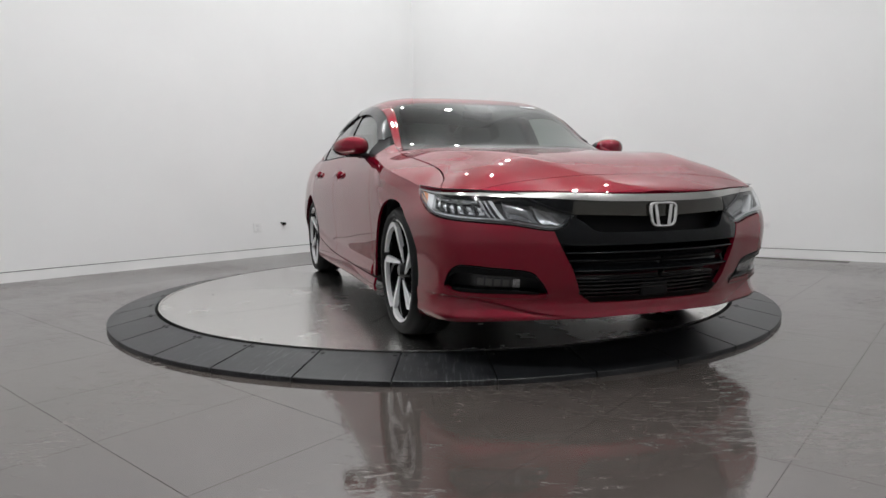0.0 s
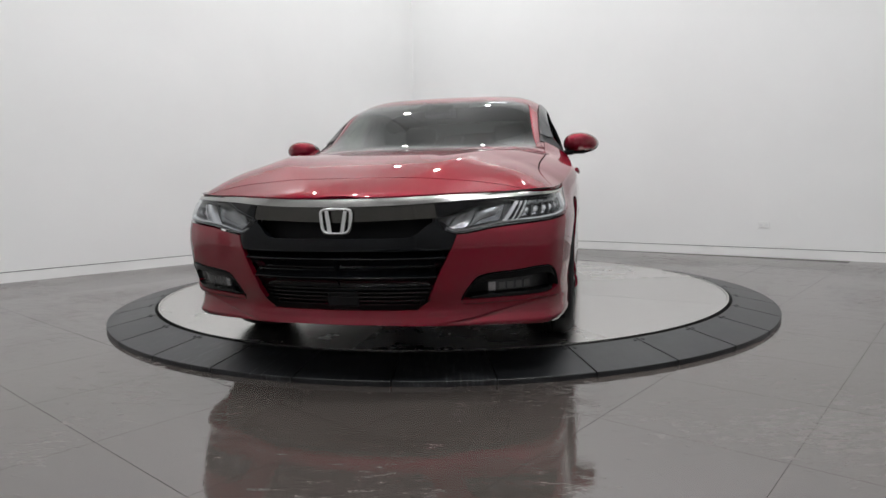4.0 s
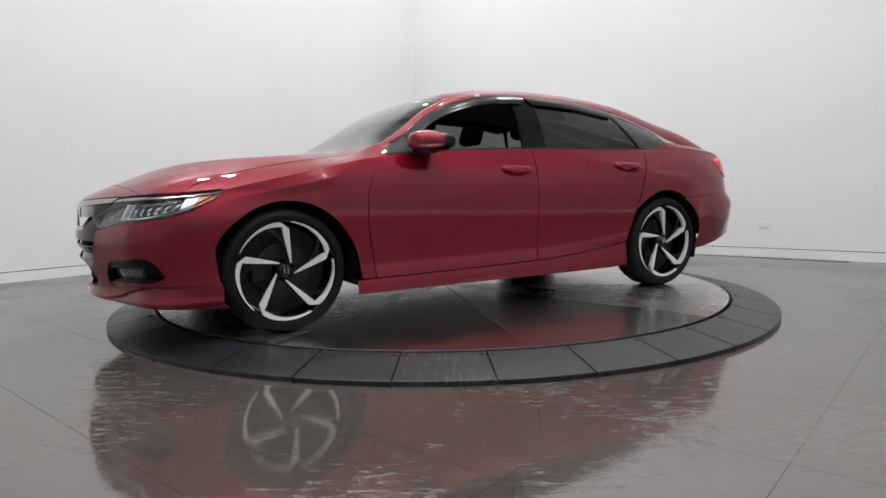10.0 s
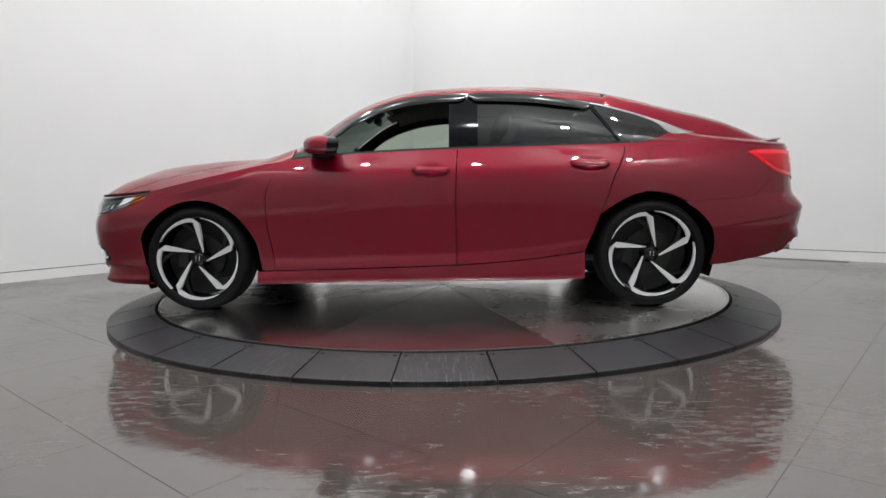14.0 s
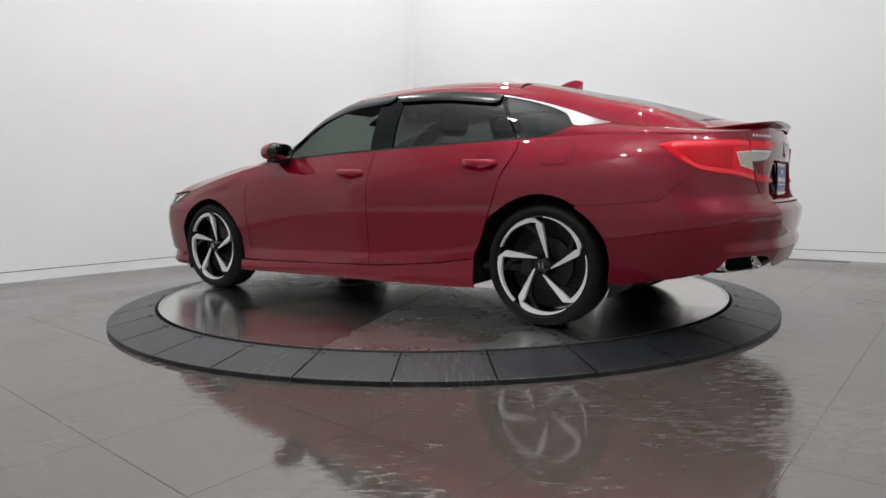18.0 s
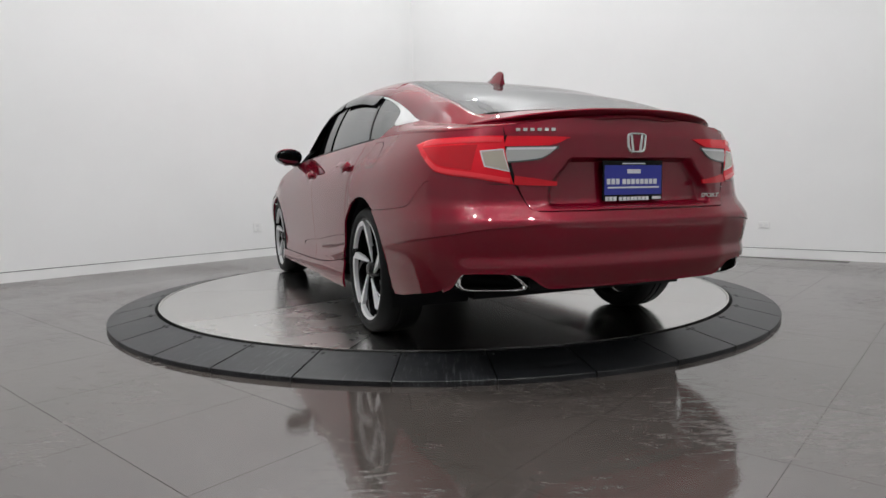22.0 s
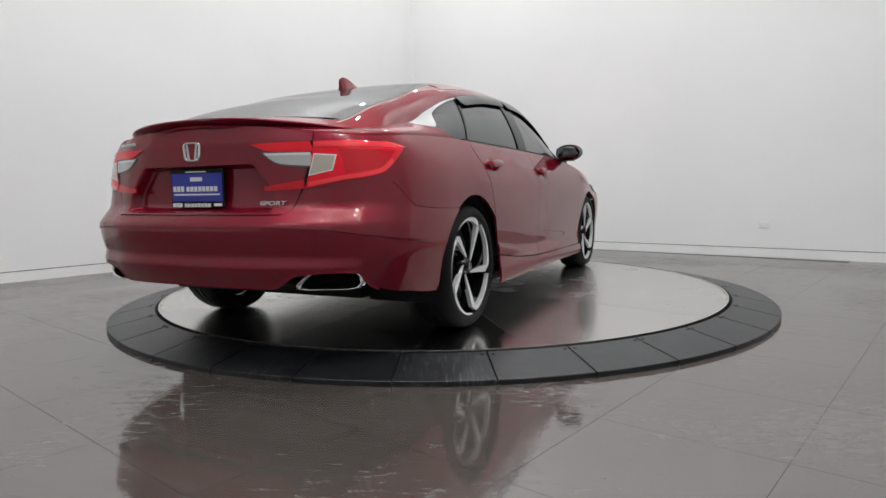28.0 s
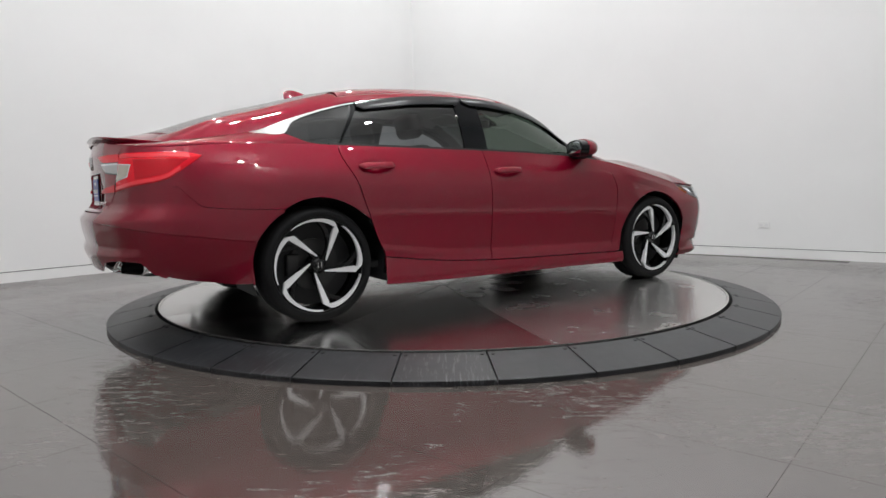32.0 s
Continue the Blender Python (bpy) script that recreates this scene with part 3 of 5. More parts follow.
def quarter_upper(a, b):
    x = lerp(-1.255, -2.36, a)
    hi = lerp(p_at_z(x, WIN_LOW(x)), 1.0, ease(-1.665, -1.725, x))
    return flank(x, lerp(0.0, hi, b))


for sg in (1, -1):
    two_sheets("front_fender", [(fender, 60, 44, "abc"), (fender_top, 50, 8, "abd")], paint, sg)
    sheet("front_door", door(F_GAP, B_GAP, (-0.075, 0.852)), 70, 50, paint, car, sg)
    sheet("rear_door", door(B_GAP, R_GAP, (-1.045, 0.878)), 70, 50, paint, car, sg)
    sheet("fender_corner", lambda a, b: flank(lerp(1.06, 0.72, a), lerp(-0.03, 1.0, b), -0.0015), 16, 5, paint, car, sg, 0, out=(0, 1, 0.5))
    sheet("side_skirt", sill, 50, 8, paint, car, sg)
    two_sheets("quarter_panel", [(quarter, 50, 20, "abc"), (quarter_upper, 40, 8, "abd")], paint, sg)


def hood_edge(q):
    return 2.205 - 0.10 * abs(q) ** 3


def hood_fn(a, b):
    q = lerp(-1, 1, b)
    x0 = 0.955 + 0.075 * (1 - q * q)
    x = lerp(x0, hood_edge(q), a)
    return bonnet(x, q * (HOOD_GAP(x) - 0.004 * (1 - ease(1.85, 1.97, x))))


def nose_strip(a, b):
    q = lerp(-1, 1, b)
    return bonnet(lerp(hood_edge(q) + 0.004, 2.346, a ** 0.7), q)


sheet("hood", hood_fn, 50, 100, paint, car, out=(0, 0, 1))
sheet("nose_panel", nose_strip, 12, 40, paint, car, out=(0.5, 0, 1))


def ws_fn(a, b):
    q = lerp(-1, 1, b)
    lim = lerp(0.965, 0.895, a)
    x0 = 0.975 + 0.065 * (1 - q * q)
    return top(lerp(x0, 0.30 + 0.03 * (1 - q * q), a), q * lim)


def rear_glass_fn(a, b):
    q = lerp(-1, 1, b)
    x = lerp(-1.16, -2.125 - 0.08 * (1 - q * q), a)
    return top(x, q * lerp(0.83, 0.865, a))


def roof_fn(a, b):
    q = lerp(-1, 1, b)
    x = lerp(0.30 + 0.03 * (1 - q * q) - 0.003, -1.157, a)
    return top(x, q * 0.93)


sheet("windscreen", ws_fn, 24, 24, ws_glass, car, rim=0, out=(0.5, 0, 1), label="clear laminated windscreen")
sheet("rear_window", rear_glass_fn, 24, 24, rear_glass, car, rim=0, out=(-0.5, 0, 1), label="tinted rear window")
sheet("roof", roof_fn, 40, 30, paint, car, out=(0, 0, 1))


def a_pillar(a, b):
    x = lerp(1.0, 0.05, a)
    lim = lerp(0.965, 0.895, min(max((0.975 - x) / 0.675, 0), 1)) + 0.006
    if x < 0.30:
        lim = 0.935
    return top(x, lerp(lim, 1.0, b))


def roof_side(a, b):
    x = lerp(0.05, -1.17, a)
    return top(x, lerp(0.935, 1.0, b))


def c_pillar(a, b):
    x = lerp(-1.17, -2.165, a)
    lim = lerp(0.93, 0.835, ease(-1.157, -1.20, x)) if x > -1.2 else lerp(0.835, 0.865, (x + 1.2) / -0.82)
    return top(x, lerp(lim, 1.0, b))


for sg in (1, -1):
    bm = bmesh.new()
    patch_grid(bm, a_pillar, 30, 5, sg, 0.01, "abcd", (0, 1, 0.6))
    patch_grid(bm, roof_side, 40, 5, sg, 0.01, "cd", (0, 1, 0.6))
    patch_grid(bm, c_pillar, 30, 6, sg, 0.01, "c", (0, 1, 0.6))
    bmesh.ops.remove_doubles(bm, verts=bm.verts, dist=0.0006)
    part("roof_rail", bm, paint, car)
    for inner in (a_pillar, roof_side, c_pillar):
        sheet("pillar_trim", lambda a, b: inner(a, lerp(-0.4, 1.02, b)) - Vector((0.006, 0.015, 0.014)), 30, 4, cabin, car, sg, 0, out=(0, -1, -0.6))


def deck(a, b):
    q = lerp(-1, 1, b)
    x = lerp(-2.132 - 0.08 * (1 - q * q), -2.442, a)
    return top(x, q)


sheet("trunk_deck", deck, 24, 30, paint, car, out=(0, 0, 1))

# ---- rear face ----
TRUNK_Y = interp([(0.64, 0.47), (0.66, 0.505), (0.70, 0.525), (0.762, 0.553), (0.85, 0.591), (0.95, 0.632), (1.03, 0.67)])


def trunk_face(a, b):
    def height(hi):
        return float(np.interp(b, (0, 0.06, 0.14, 0.66, 0.74, 1.0), (0.652, 0.657, 0.675, 0.846, 0.864, hi)))
    z = height(1.0)
    t = 2 * a - 1
    inn = 0.39 - 0.09 * ease(0.72, 0.88, z)
    y = math.copysign(float(np.interp(abs(t), (0, 0.58, 0.72, 1.0), (0, inn, inn + 0.04, TRUNK_Y(z) - 0.0020))), t)
    u = u_at_y(abs(y), True)
    z = height(out_at(u)[3])
    p = skin(u, z)
    d = ease(0.43 - 0.09 * ease(0.72, 0.88, z), 0.39 - 0.09 * ease(0.72, 0.88, z), abs(y)) * ease(0.657, 0.675, z) * ease(0.864, 0.846, z)
    p.x += 0.045 * d
    p.y = math.copysign(p.y, y)
    return p


def rear_corner(a, b):
    """The body round the tail lamp, between trunk lid and quarter panel."""
    u0, u1 = u_at_x(-2.13), 0.0
    z = lerp(0.785, 1.0, b)
    u1 = u_at_y(TRUNK_Y(z), True)
    u = lerp(u0, u1, a)
    z = lerp(lerp(SPLIT_R(-2.13), 0.755, a) + G_FINE, out_at(u)[3], b)
    return skin(u, z)


def crease_z(x):
    """Height of the crease that rises from the wheel arch to the tail."""
    return float(np.interp(-x, (1.75, 1.81, 2.0, 2.23, 2.36, 2.44), (0.484, 0.492, 0.525, 0.563, 0.592, 0.604)))


def rear_bumper(a, b):
    u0 = u_at_x(-1.612)
    u = lerp(u0, 1.0, a)
    x, y = out_at(u)[0], out_at(u)[1]
    hi = SPLIT_R(x) if x > -2.13 else lerp(SPLIT_R(-2.13), 0.757, ease(0.82, 0.58, y))
    if y < 0.566 and x < 0:
        hi = interp([(0, 0.646), (0.46, 0.648), (0.505, 0.66), (0.527, 0.70), (0.557, 0.757)])(y)
    lo = out_at(u)[2]
    lo = max(lo, min(arch(x, ARCH_R), hi - 0.004))
    zc = crease_z(x)
    row = float(np.interp(b, (0, 0.125, 0.15, 0.175, 0.20, 0.225, 0.25, 0.275, 0.50, 0.525, 0.55, 0.60, 1.0),
                          (0.30, 0.420, 0.428, 0.435, 0.441, 0.447, 0.453, 0.462, zc - 0.005, zc, zc + 0.005, zc + 0.025, 0.757)))
    z = max(lo, min(row, hi - G_FINE)) if 0 < b < 1 else (lo if b == 0 else hi - G_FINE)
    p = skin(u, z)
    # below the crease the flank leans in; across the tail it sweeps out again into a lip
    side = 0.08 * max(0.0, zc - z)
    tail = 0.17 * max(0.0, zc - max(z, 0.474)) * ease(0.418, 0.474, z)
    p -= Vector((p.x, p.y, 0)).normalized() * lerp(side, tail, ease(0.82, 0.74, abs(p.y)) * ease(-1.95, -2.15, p.x))
    p -= Vector((p.x, p.y, 0)).normalized() * 0.0045 * ease(zc + 0.0005, zc - 0.0045, z) * ease(0.38, 0.62, abs(p.y))
    return p


sheet("trunk_lid", trunk_face, 100, 50, paint, car, out=(-1, 0, 0))
for sg in (1, -1):
    sheet("tail_corner", rear_corner, 20, 12, paint, car, sg, out=(-1, 1, 0))
bm = bmesh.new()
for sg in (1, -1):
    patch_grid(bm, rear_bumper, 150, 40, sg, 0.012, "acd", (-1, 1, 0))
bmesh.ops.remove_doubles(bm, verts=bm.verts, dist=0.0008)
part("rear_bumper", bm, paint, car).data.set_sharp_from_angle(angle=radians(32))

# ---- front face ----
HL_LOW_PTS = [(u_at_x(1.715), 0.737), (u_at_x(1.80), 0.690), (u_at_x(1.90), 0.650), (u_at_x(2.02), 0.622), (u_at_y(0.63), 0.592), (u_at_y(0.47), 0.568), (u_at_y(0.43), 0.586), (u_at_y(0.395), 0.618)]
HL_LOW = interp(HL_LOW_PTS)
GR_SIDE = interp([(0.19, 0.30), (0.262, 0.315), (0.30, 0.36), (0.40, 0.405), (0.527, 0.462), (0.57, 0.475)])
FOG_UP = interp([(0.485, 0.302), (0.517, 0.350), (0.560, 0.398), (0.609, 0.410), (0.716, 0.420), (0.796, 0.430), (0.826, 0.431), (0.848, 0.420), (0.862, 0.398), (0.870, 0.368), (0.875, 0.340)])
FOG_LO = interp([(0.485, 0.300), (0.517, 0.297), (0.609, 0.299), (0.770, 0.304), (0.834, 0.310), (0.861, 0.322), (0.875, 0.338)])


def bumper_top(u):
    y = out_at(u)[1]
    return HL_LOW(u) - G if u > u_at_y(0.47) else 0.566


def bumper_u(a, z):
    return lerp(u_at_y(GR_SIDE(z)), u_at_x(1.755), a)


def fog_band(u):
    x, y = out_at(u)[0], out_at(u)[1]
    if x < 1.94 or y < 0.485:
        z = lerp(0.301, 0.339, ease(1.80, 1.94, x) if y > 0.6 else 0.0)
        return z, z
    y = min(y, 0.875)
    if y >= 0.8745:
        return 0.339, 0.339
    return FOG_UP(y), FOG_LO(y)


def lip(p, z, u):
    """The chin: a small step under the fog lamp that runs out to the wheel."""
    y = out_at(u)[1]
    zc = lerp(0.210, 0.288, ease(0.42, 0.86, y))
    k = ease(zc + 0.003, zc - 0.005, z) * min(max((z - 0.185) / max(zc - 0.185, 0.02), 0.0), 1.0) * ease(0.38, 0.52, y) * ease(0.910, 0.880, y)
    d = Vector((p.x - 1.2, p.y, 0)).normalized()
    return p - d * 0.017 * k + d * 0.008 * ease(0.235, 0.19, z) - d * 0.016 * ease(0.33, 0.19, z) * ease(0.80, 0.905, y)


def bumper_hi(a, b):
    u = bumper_u(a, 0.45)
    f_up = fog_band(u)[0]
    z = lerp(f_up, bumper_top(u), b)
    u = bumper_u(a, z)
    f_up = fog_band(u)[0]
    z = lerp(f_up, bumper_top(u), b)
    return lip(skin(u, z), z, u)


def bumper_lo(a, b):
    u = bumper_u(a, 0.30)
    z = lerp(out_at(u)[2], fog_band(u)[1], b)
    u = bumper_u(a, max(z, 0.262))
    z = lerp(out_at(u)[2], fog_band(u)[1], b)
    return lip(skin(u, z), z, u)


def chin(a, b):
    u = lerp(0.0, u_at_y(GR_SIDE(0.262)), a)
    z = lerp(out_at(u)[2], 0.262, b)
    return lip(skin(u, z), z, u)


bm = bmesh.new()
for sg in (1, -1):
    patch_grid(bm, bumper_hi, 150, 24, sg, 0.02, "acd", (1, 1, 0))
    patch_grid(bm, bumper_lo, 150, 28, sg, 0.02, "cd", (1, 1, 0))
    patch_grid(bm, chin, 14, 14, sg, 0.02, "cd", (1, 0, 0))
bmesh.ops.remove_doubles(bm, verts=bm.verts, dist=0.0008)
# where upper and lower half meet without a pocket between them, their turned-in edges go
closed = {f for e in bm.edges if len(e.link_faces) > 2 for f in e.link_faces if any(v.is_boundary for v in f.verts)}
bmesh.ops.delete(bm, geom=list(closed), context="FACES")
ob = part("front_bumper", bm, paint, car)
ob.data.set_sharp_from_angle(angle=radians(45))


def band(name, u0, u1, z_lo, z_hi, push, mat, n=30, m=4, label="", both=True, rim=0.02, parent=None, bow=0.0):
    """A strip on the nose or tail, from u0 to u1, between two heights that are functions of u."""
    bm = bmesh.new()
    for sg in ((1, -1) if both else (both if both else 1,)):
        patch_grid(bm, lambda a, b: skin(lerp(u0, u1, a), lerp(z_lo(lerp(u0, u1, a)), z_hi(lerp(u0, u1, a)), b), push - bow * (2 * b - 1) ** 2), n, m, sg, rim, "abcd", (1, 1, 0))
    bmesh.ops.remove_doubles(bm, verts=bm.verts, dist=0.0008)
    ob = part(name, bm, mat, parent or car, label)
    if name == "grille_bar":
        for f in ob.data.polygons:
            f.use_smooth = True
    else:
        ob.data.set_sharp_from_angle(angle=radians(40))
    return ob


U415, U47, U_TIP = u_at_y(0.415), u_at_y(0.47), u_at_x(1.715)


def bar_top(u):
    return out_at(u)[3] - 0.006


def bar_low(u):
    return out_at(u)[3] - lerp(0.036, 0.010, ease(u_at_y(0.2), U_TIP, u))


# dark backing behind grille and lamps
band("grille_backing", 0.0, u_at_y(0.52), lambda u: 0.225, lambda u: 0.70, -0.085, black_matt, 24, 8)
band("chrome_bar", 0.0, u_at_x(1.745), bar_low, bar_top, 0.004, dark_chrome, 50, 4, "polished chrome strip over the grille")
band("grille_panel", 0.0, u_at_y(0.405), lambda u: lerp(0.618, 0.632, u / u_at_y(0.405)), lambda u: bar_low(u) - 0.002, -0.006, smoked, 24, 4, "smoked gloss grille panel")
WING_IN = interp([(0.0, 0.556), (0.28, 0.558), (0.315, 0.566), (0.36, 0.604), (0.385, 0.618), (0.398, 0.614), (0.43, 0.583), (0.475, 0.564)])
band("grille_surround", 0.0, U47, lambda u: 0.506, lambda u: WING_IN(out_at(u)[1]), -0.003, black_gloss, 40, 6, "gloss black grille surround", rim=0.05)
for sg in (1, -1):
    sheet("lamp_surround", lambda a, b: skin(lerp(u_at_y(0.38), u_at_y(0.402), a), lerp(0.608, bar_low(u_at_y(0.39)) - 0.002, b), -0.008), 4, 4, black_gloss, car, sg, 0.02, out=(1, 0, 0))
for zz, hh in ((0.468, 0.014), (0.392, 0.014)):
    um = u_at_y(GR_SIDE(zz))
    band("grille_bar", 0.0, um, lambda u: zz, lambda u: zz + hh, -0.002, black_gloss, 20, 6, rim=0.05, bow=0.010)
band("grille_plate", 0.0, u_at_y(0.40), lambda u: 0.408, lambda u: 0.466, -0.040, black_gloss, 16, 2)
for k in range(6):
    zz = 0.278 + k * 0.0175
    um = u_at_y(GR_SIDE(zz) - 0.004)
    band("grille_slat", 0.0, um, lambda u: zz, lambda u: zz + 0.006, -0.032, steel_slat, 12, 1, rim=0.03)


# ---- wheels ----
def wheel(x, y, phase):
    """One road wheel; its face looks along +y for the left side."""
    sg = 1 if y > 0 else -1
    root = new("wheel")
    root.parent = car
    root.location = (x, y, 0.330)
    root.rotation_euler = (0, 0, 0 if sg > 0 else math.pi)
    R = 0.333
    bm = bmesh.new()
    prof = [(0.250, -0.205), (0.262, -0.222), (0.30, -0.225), (0.322, -0.213), (R - 0.002, -0.190), (R, -0.15), (R, -0.137), (R - 0.007, -0.134), (R - 0.007, -0.127), (R, -0.124), (R, -0.100),
            (R - 0.007, -0.097), (R - 0.007, -0.090), (R, -0.087), (R - 0.001, -0.05), (R - 0.006, -0.030), (0.316, -0.010), (0.304, 0.002), (0.288, 0.005), (0.276, 0.002), (0.270, -0.008), (0.266, -0.02)]
    add_lathe(bm, prof, 72, "y")
    bmesh.ops.recalc_face_normals(bm, faces=bm.faces)
    part("tyre", bm, rubber, root, "black low-profile tyre", True).data.set_sharp_from_angle(angle=radians(40))
    bm = bmesh.new()
    add_lathe(bm, [(0.271, -0.012), (0.267, -0.005), (0.262, -0.008), (0.258, -0.022), (0.250, -0.10), (0.246, -0.20), (0.250, -0.215)], 72, "y")
    for f in bm.faces:
        f.smooth = True
    rim_ob = part("rim", bm, wheel_black, root, "gloss black alloy rim")
    # five bent blades: a spoke that rises from the hub, then bends into the rim
    for k in range(5):
        a0 = 2 * math.pi * k / 5 + radians(phase)
        bm = bmesh.new()

        def at(r, ang, h):
            return Vector((r * math.cos(ang), h, r * math.sin(ang)))

        for _ in (0,):
            pts = []
            p0, p1 = at(0.050, a0 + radians(36), -0.030), at(0.232, a0 - radians(1), -0.008)
            way = (p1 - p0).normalized()
            across = Vector((-way.z, 0, way.x))
            ns = 10
            for i in range(ns + 1):
                t = i / ns
                c = p0.lerp(p1, t * 0.93)
                w = lerp(0.006, 0.036, t ** 0.85)
                pts.append((c - across * w * 0.45, c + across * w * 0.55))
            # hook: swings round along the rim and thins out
            nh = 22
            for i in range(1, nh + 1):
                t = i / nh
                ang = a0 - radians(lerp(3, 66, t))
                ro = lerp(0.255, 0.262, min(1, t * 6))
                ri = lerp(0.222, 0.2565, t ** 0.5)
                pts.append((at(ro, ang, -0.006), at(ri, ang + radians(2) * (1 - t), -0.008)))
            pts = [(b_, a_) if i <= ns else (a_, b_) for i, (a_, b_) in enumerate(pts)]
            top_v = [(bm.verts.new(a), bm.verts.new(b)) for a, b in pts]
            low_v = [(bm.verts.new(a + Vector((0, -0.022, 0))), bm.verts.new(b + Vector((0, -0.022, 0)))) for a, b in pts]
            for i in range(len(pts) - 1):
                for q in ([top_v[i][0], top_v[i + 1][0], top_v[i + 1][1], top_v[i][1]], [low_v[i][0], low_v[i][1], low_v[i + 1][1], low_v[i + 1][0]],
                          [top_v[i][0], low_v[i][0], low_v[i + 1][0], top_v[i + 1][0]], [top_v[i][1], top_v[i + 1][1], low_v[i + 1][1], low_v[i][1]]):
                    bm.faces.new(q)
            bmesh.ops.recalc_face_normals(bm, faces=bm.faces)
        part("blade", bm, alloy, rim_ob, "bright machined spoke blade")
        # black backing spoke beside each blade
        bm = bmesh.new()
        pts = []
        for i in range(7):
            t = i / 6
            r = lerp(0.03, 0.25, t)
            ang = a0 + radians(lerp(30, -26, t))
            tang = Vector((-math.sin(ang), 0, math.cos(ang)))
            w = lerp(0.034, 0.030, t)
            h = lerp(-0.036, -0.030, t)
            c = at(r, ang, h)
            pts.append((c - tang * w * 0.5, c + tang * w * 0.5))
        tv = [(bm.verts.new(a), bm.verts.new(b)) for a, b in pts]
        lv = [(bm.verts.new(a + Vector((0, -0.03, 0))), bm.verts.new(b + Vector((0, -0.03, 0)))) for a, b in pts]
        for i in range(len(pts) - 1):
            for q in ([tv[i][0], tv[i + 1][0], tv[i + 1][1], tv[i][1]], [tv[i][0], lv[i][0], lv[i + 1][0], tv[i + 1][0]], [tv[i][1], tv[i + 1][1], lv[i + 1][1], lv[i][1]]):
                bm.faces.new(q)
        bmesh.ops.recalc_face_normals(bm, faces=bm.faces)
        part("spoke", bm, wheel_black, rim_ob)
    bm = bmesh.new()
    add_lathe(bm, [(0.0, -0.016), (0.028, -0.016), (0.033, -0.020), (0.042, -0.036), (0.052, -0.05), (0.06, -0.08)], 32, "y")
    bmesh.ops.recalc_face_normals(bm, faces=bm.faces)
    hub = part("hub_cap", bm, wheel_black, root, "", True)
    bm = bmesh.new()
    add_box(bm, (-0.013, -0.016, -0.016), (-0.007, -0.012, 0.016), 0.001)
    add_box(bm, (0.007, -0.016, -0.016), (0.013, -0.012, 0.016), 0.001)
    part("emblem", bm, chrome, hub, "plain chrome emblem")
    bm = bmesh.new()
    add_lathe(bm, [(0.05, -0.10), (0.145, -0.10), (0.145, -0.125), (0.05, -0.125)], 48, "y", close=True)
    bmesh.ops.recalc_face_normals(bm, faces=bm.faces)
    part("brake_disc", bm, steel_dark, root)
    # near-black disc added to close the rim; stands for the shade inside it
    bm = bmesh.new()
    add_lathe(bm, [(0.0, -0.132), (0.238, -0.132), (0.243, -0.150), (0.0, -0.150)], 40, "y")
    bmesh.ops.recalc_face_normals(bm, faces=bm.faces)
    part("rim_backing", bm, cabin, root)
    bm = bmesh.new()
    add_box(bm, (0.085, -0.128, -0.065), (0.165, -0.085, 0.065), 0.012)
    part("brake_caliper", bm, steel_dark, root)
    return root


for wx, wy, phase_ in ((1.415, 0.902, 91), (-1.415, 0.902, 87), (1.415, -0.902, 83), (-1.415, -0.902, 118)):
    wheel(wx, wy, phase_)

# wheel wells and underbody
for wx in (ARCH_F, ARCH_R):
    for sg in (1, -1):
        bm = bmesh.new()
        add_lathe(bm, [(wx[2] - 0.002, 0.0), (wx[2] - 0.004, -0.40), (0.05, -0.40)], 40, "y", (wx[0], 0.875, wx[1]), start=-0.5 if wx[0] > 0 else -0.22, sweep=math.pi + (0.75 if wx[0] > 0 else 0.56)) if sg > 0 else \
            add_lathe(bm, [(wx[2] - 0.002, 0.0), (wx[2] - 0.004, 0.40), (0.05, 0.40)], 40, "y", (wx[0], -0.875, wx[1]), start=-0.5 if wx[0] > 0 else -0.22, sweep=math.pi + (0.75 if wx[0] > 0 else 0.56))
        part("wheel_liner", bm, black_matt, car)
bm = bmesh.new()
add_box(bm, (-1.85, -0.48, 0.20), (2.1, 0.48, 0.25), 0.01)
add_box(bm, (-0.95, -0.84, 0.185), (0.95, 0.84, 0.24), 0.01)
add_box(bm, (1.78, -0.62, 0.195), (2.08, 0.62, 0.23), 0.01)
add_box(bm, (-2.1, -0.42, 0.33), (-1.80, 0.42, 0.37), 0.01)
add_box(bm, (-1.812, -0.85, 0.315), (-1.800, 0.85, 0.62))
add_box(bm, (1.800, -0.80, 0.235), (1.812, 0.80, 0.60))
part("underbody", bm, black_matt, car)


# ---- cabin glass, pillars and trims ----
def slant(z):
    return interp([(0.95, -1.258), (1.0, -1.248), (1.126, -1.176), (1.28, -1.076)])(z)


def pane(x0, x1, p0, p1, push):
    """A sheet on the cabin side; x0, x1 and p0, p1 are numbers or functions."""
    def f(a, b):
        x = lerp(x0, x1, a) if not callable(x1) else None
        if x is None:
            z = lerp(1.0, 1.25, b)
            x = lerp(x0 if not callable(x0) else x0(z), x1(z), a)
        elif callable(x0):
            z = lerp(1.0, 1.25, b)
            x = lerp(x0(z), x1, a)
        lo = p0(x) if callable(p0) else p0
        hi = p1(x) if callable(p1) else p1
        return flank(x, lerp(lo, hi, b), push)
    return f


def rail_p(drop):
    """p of a line that runs drop metres under the rail."""
    def f(x):
        k, (_, zr) = waist(u_at_x(x)), RAIL(x)
        return 1.0 - drop / max(zr - k.z, 0.02)
    return f


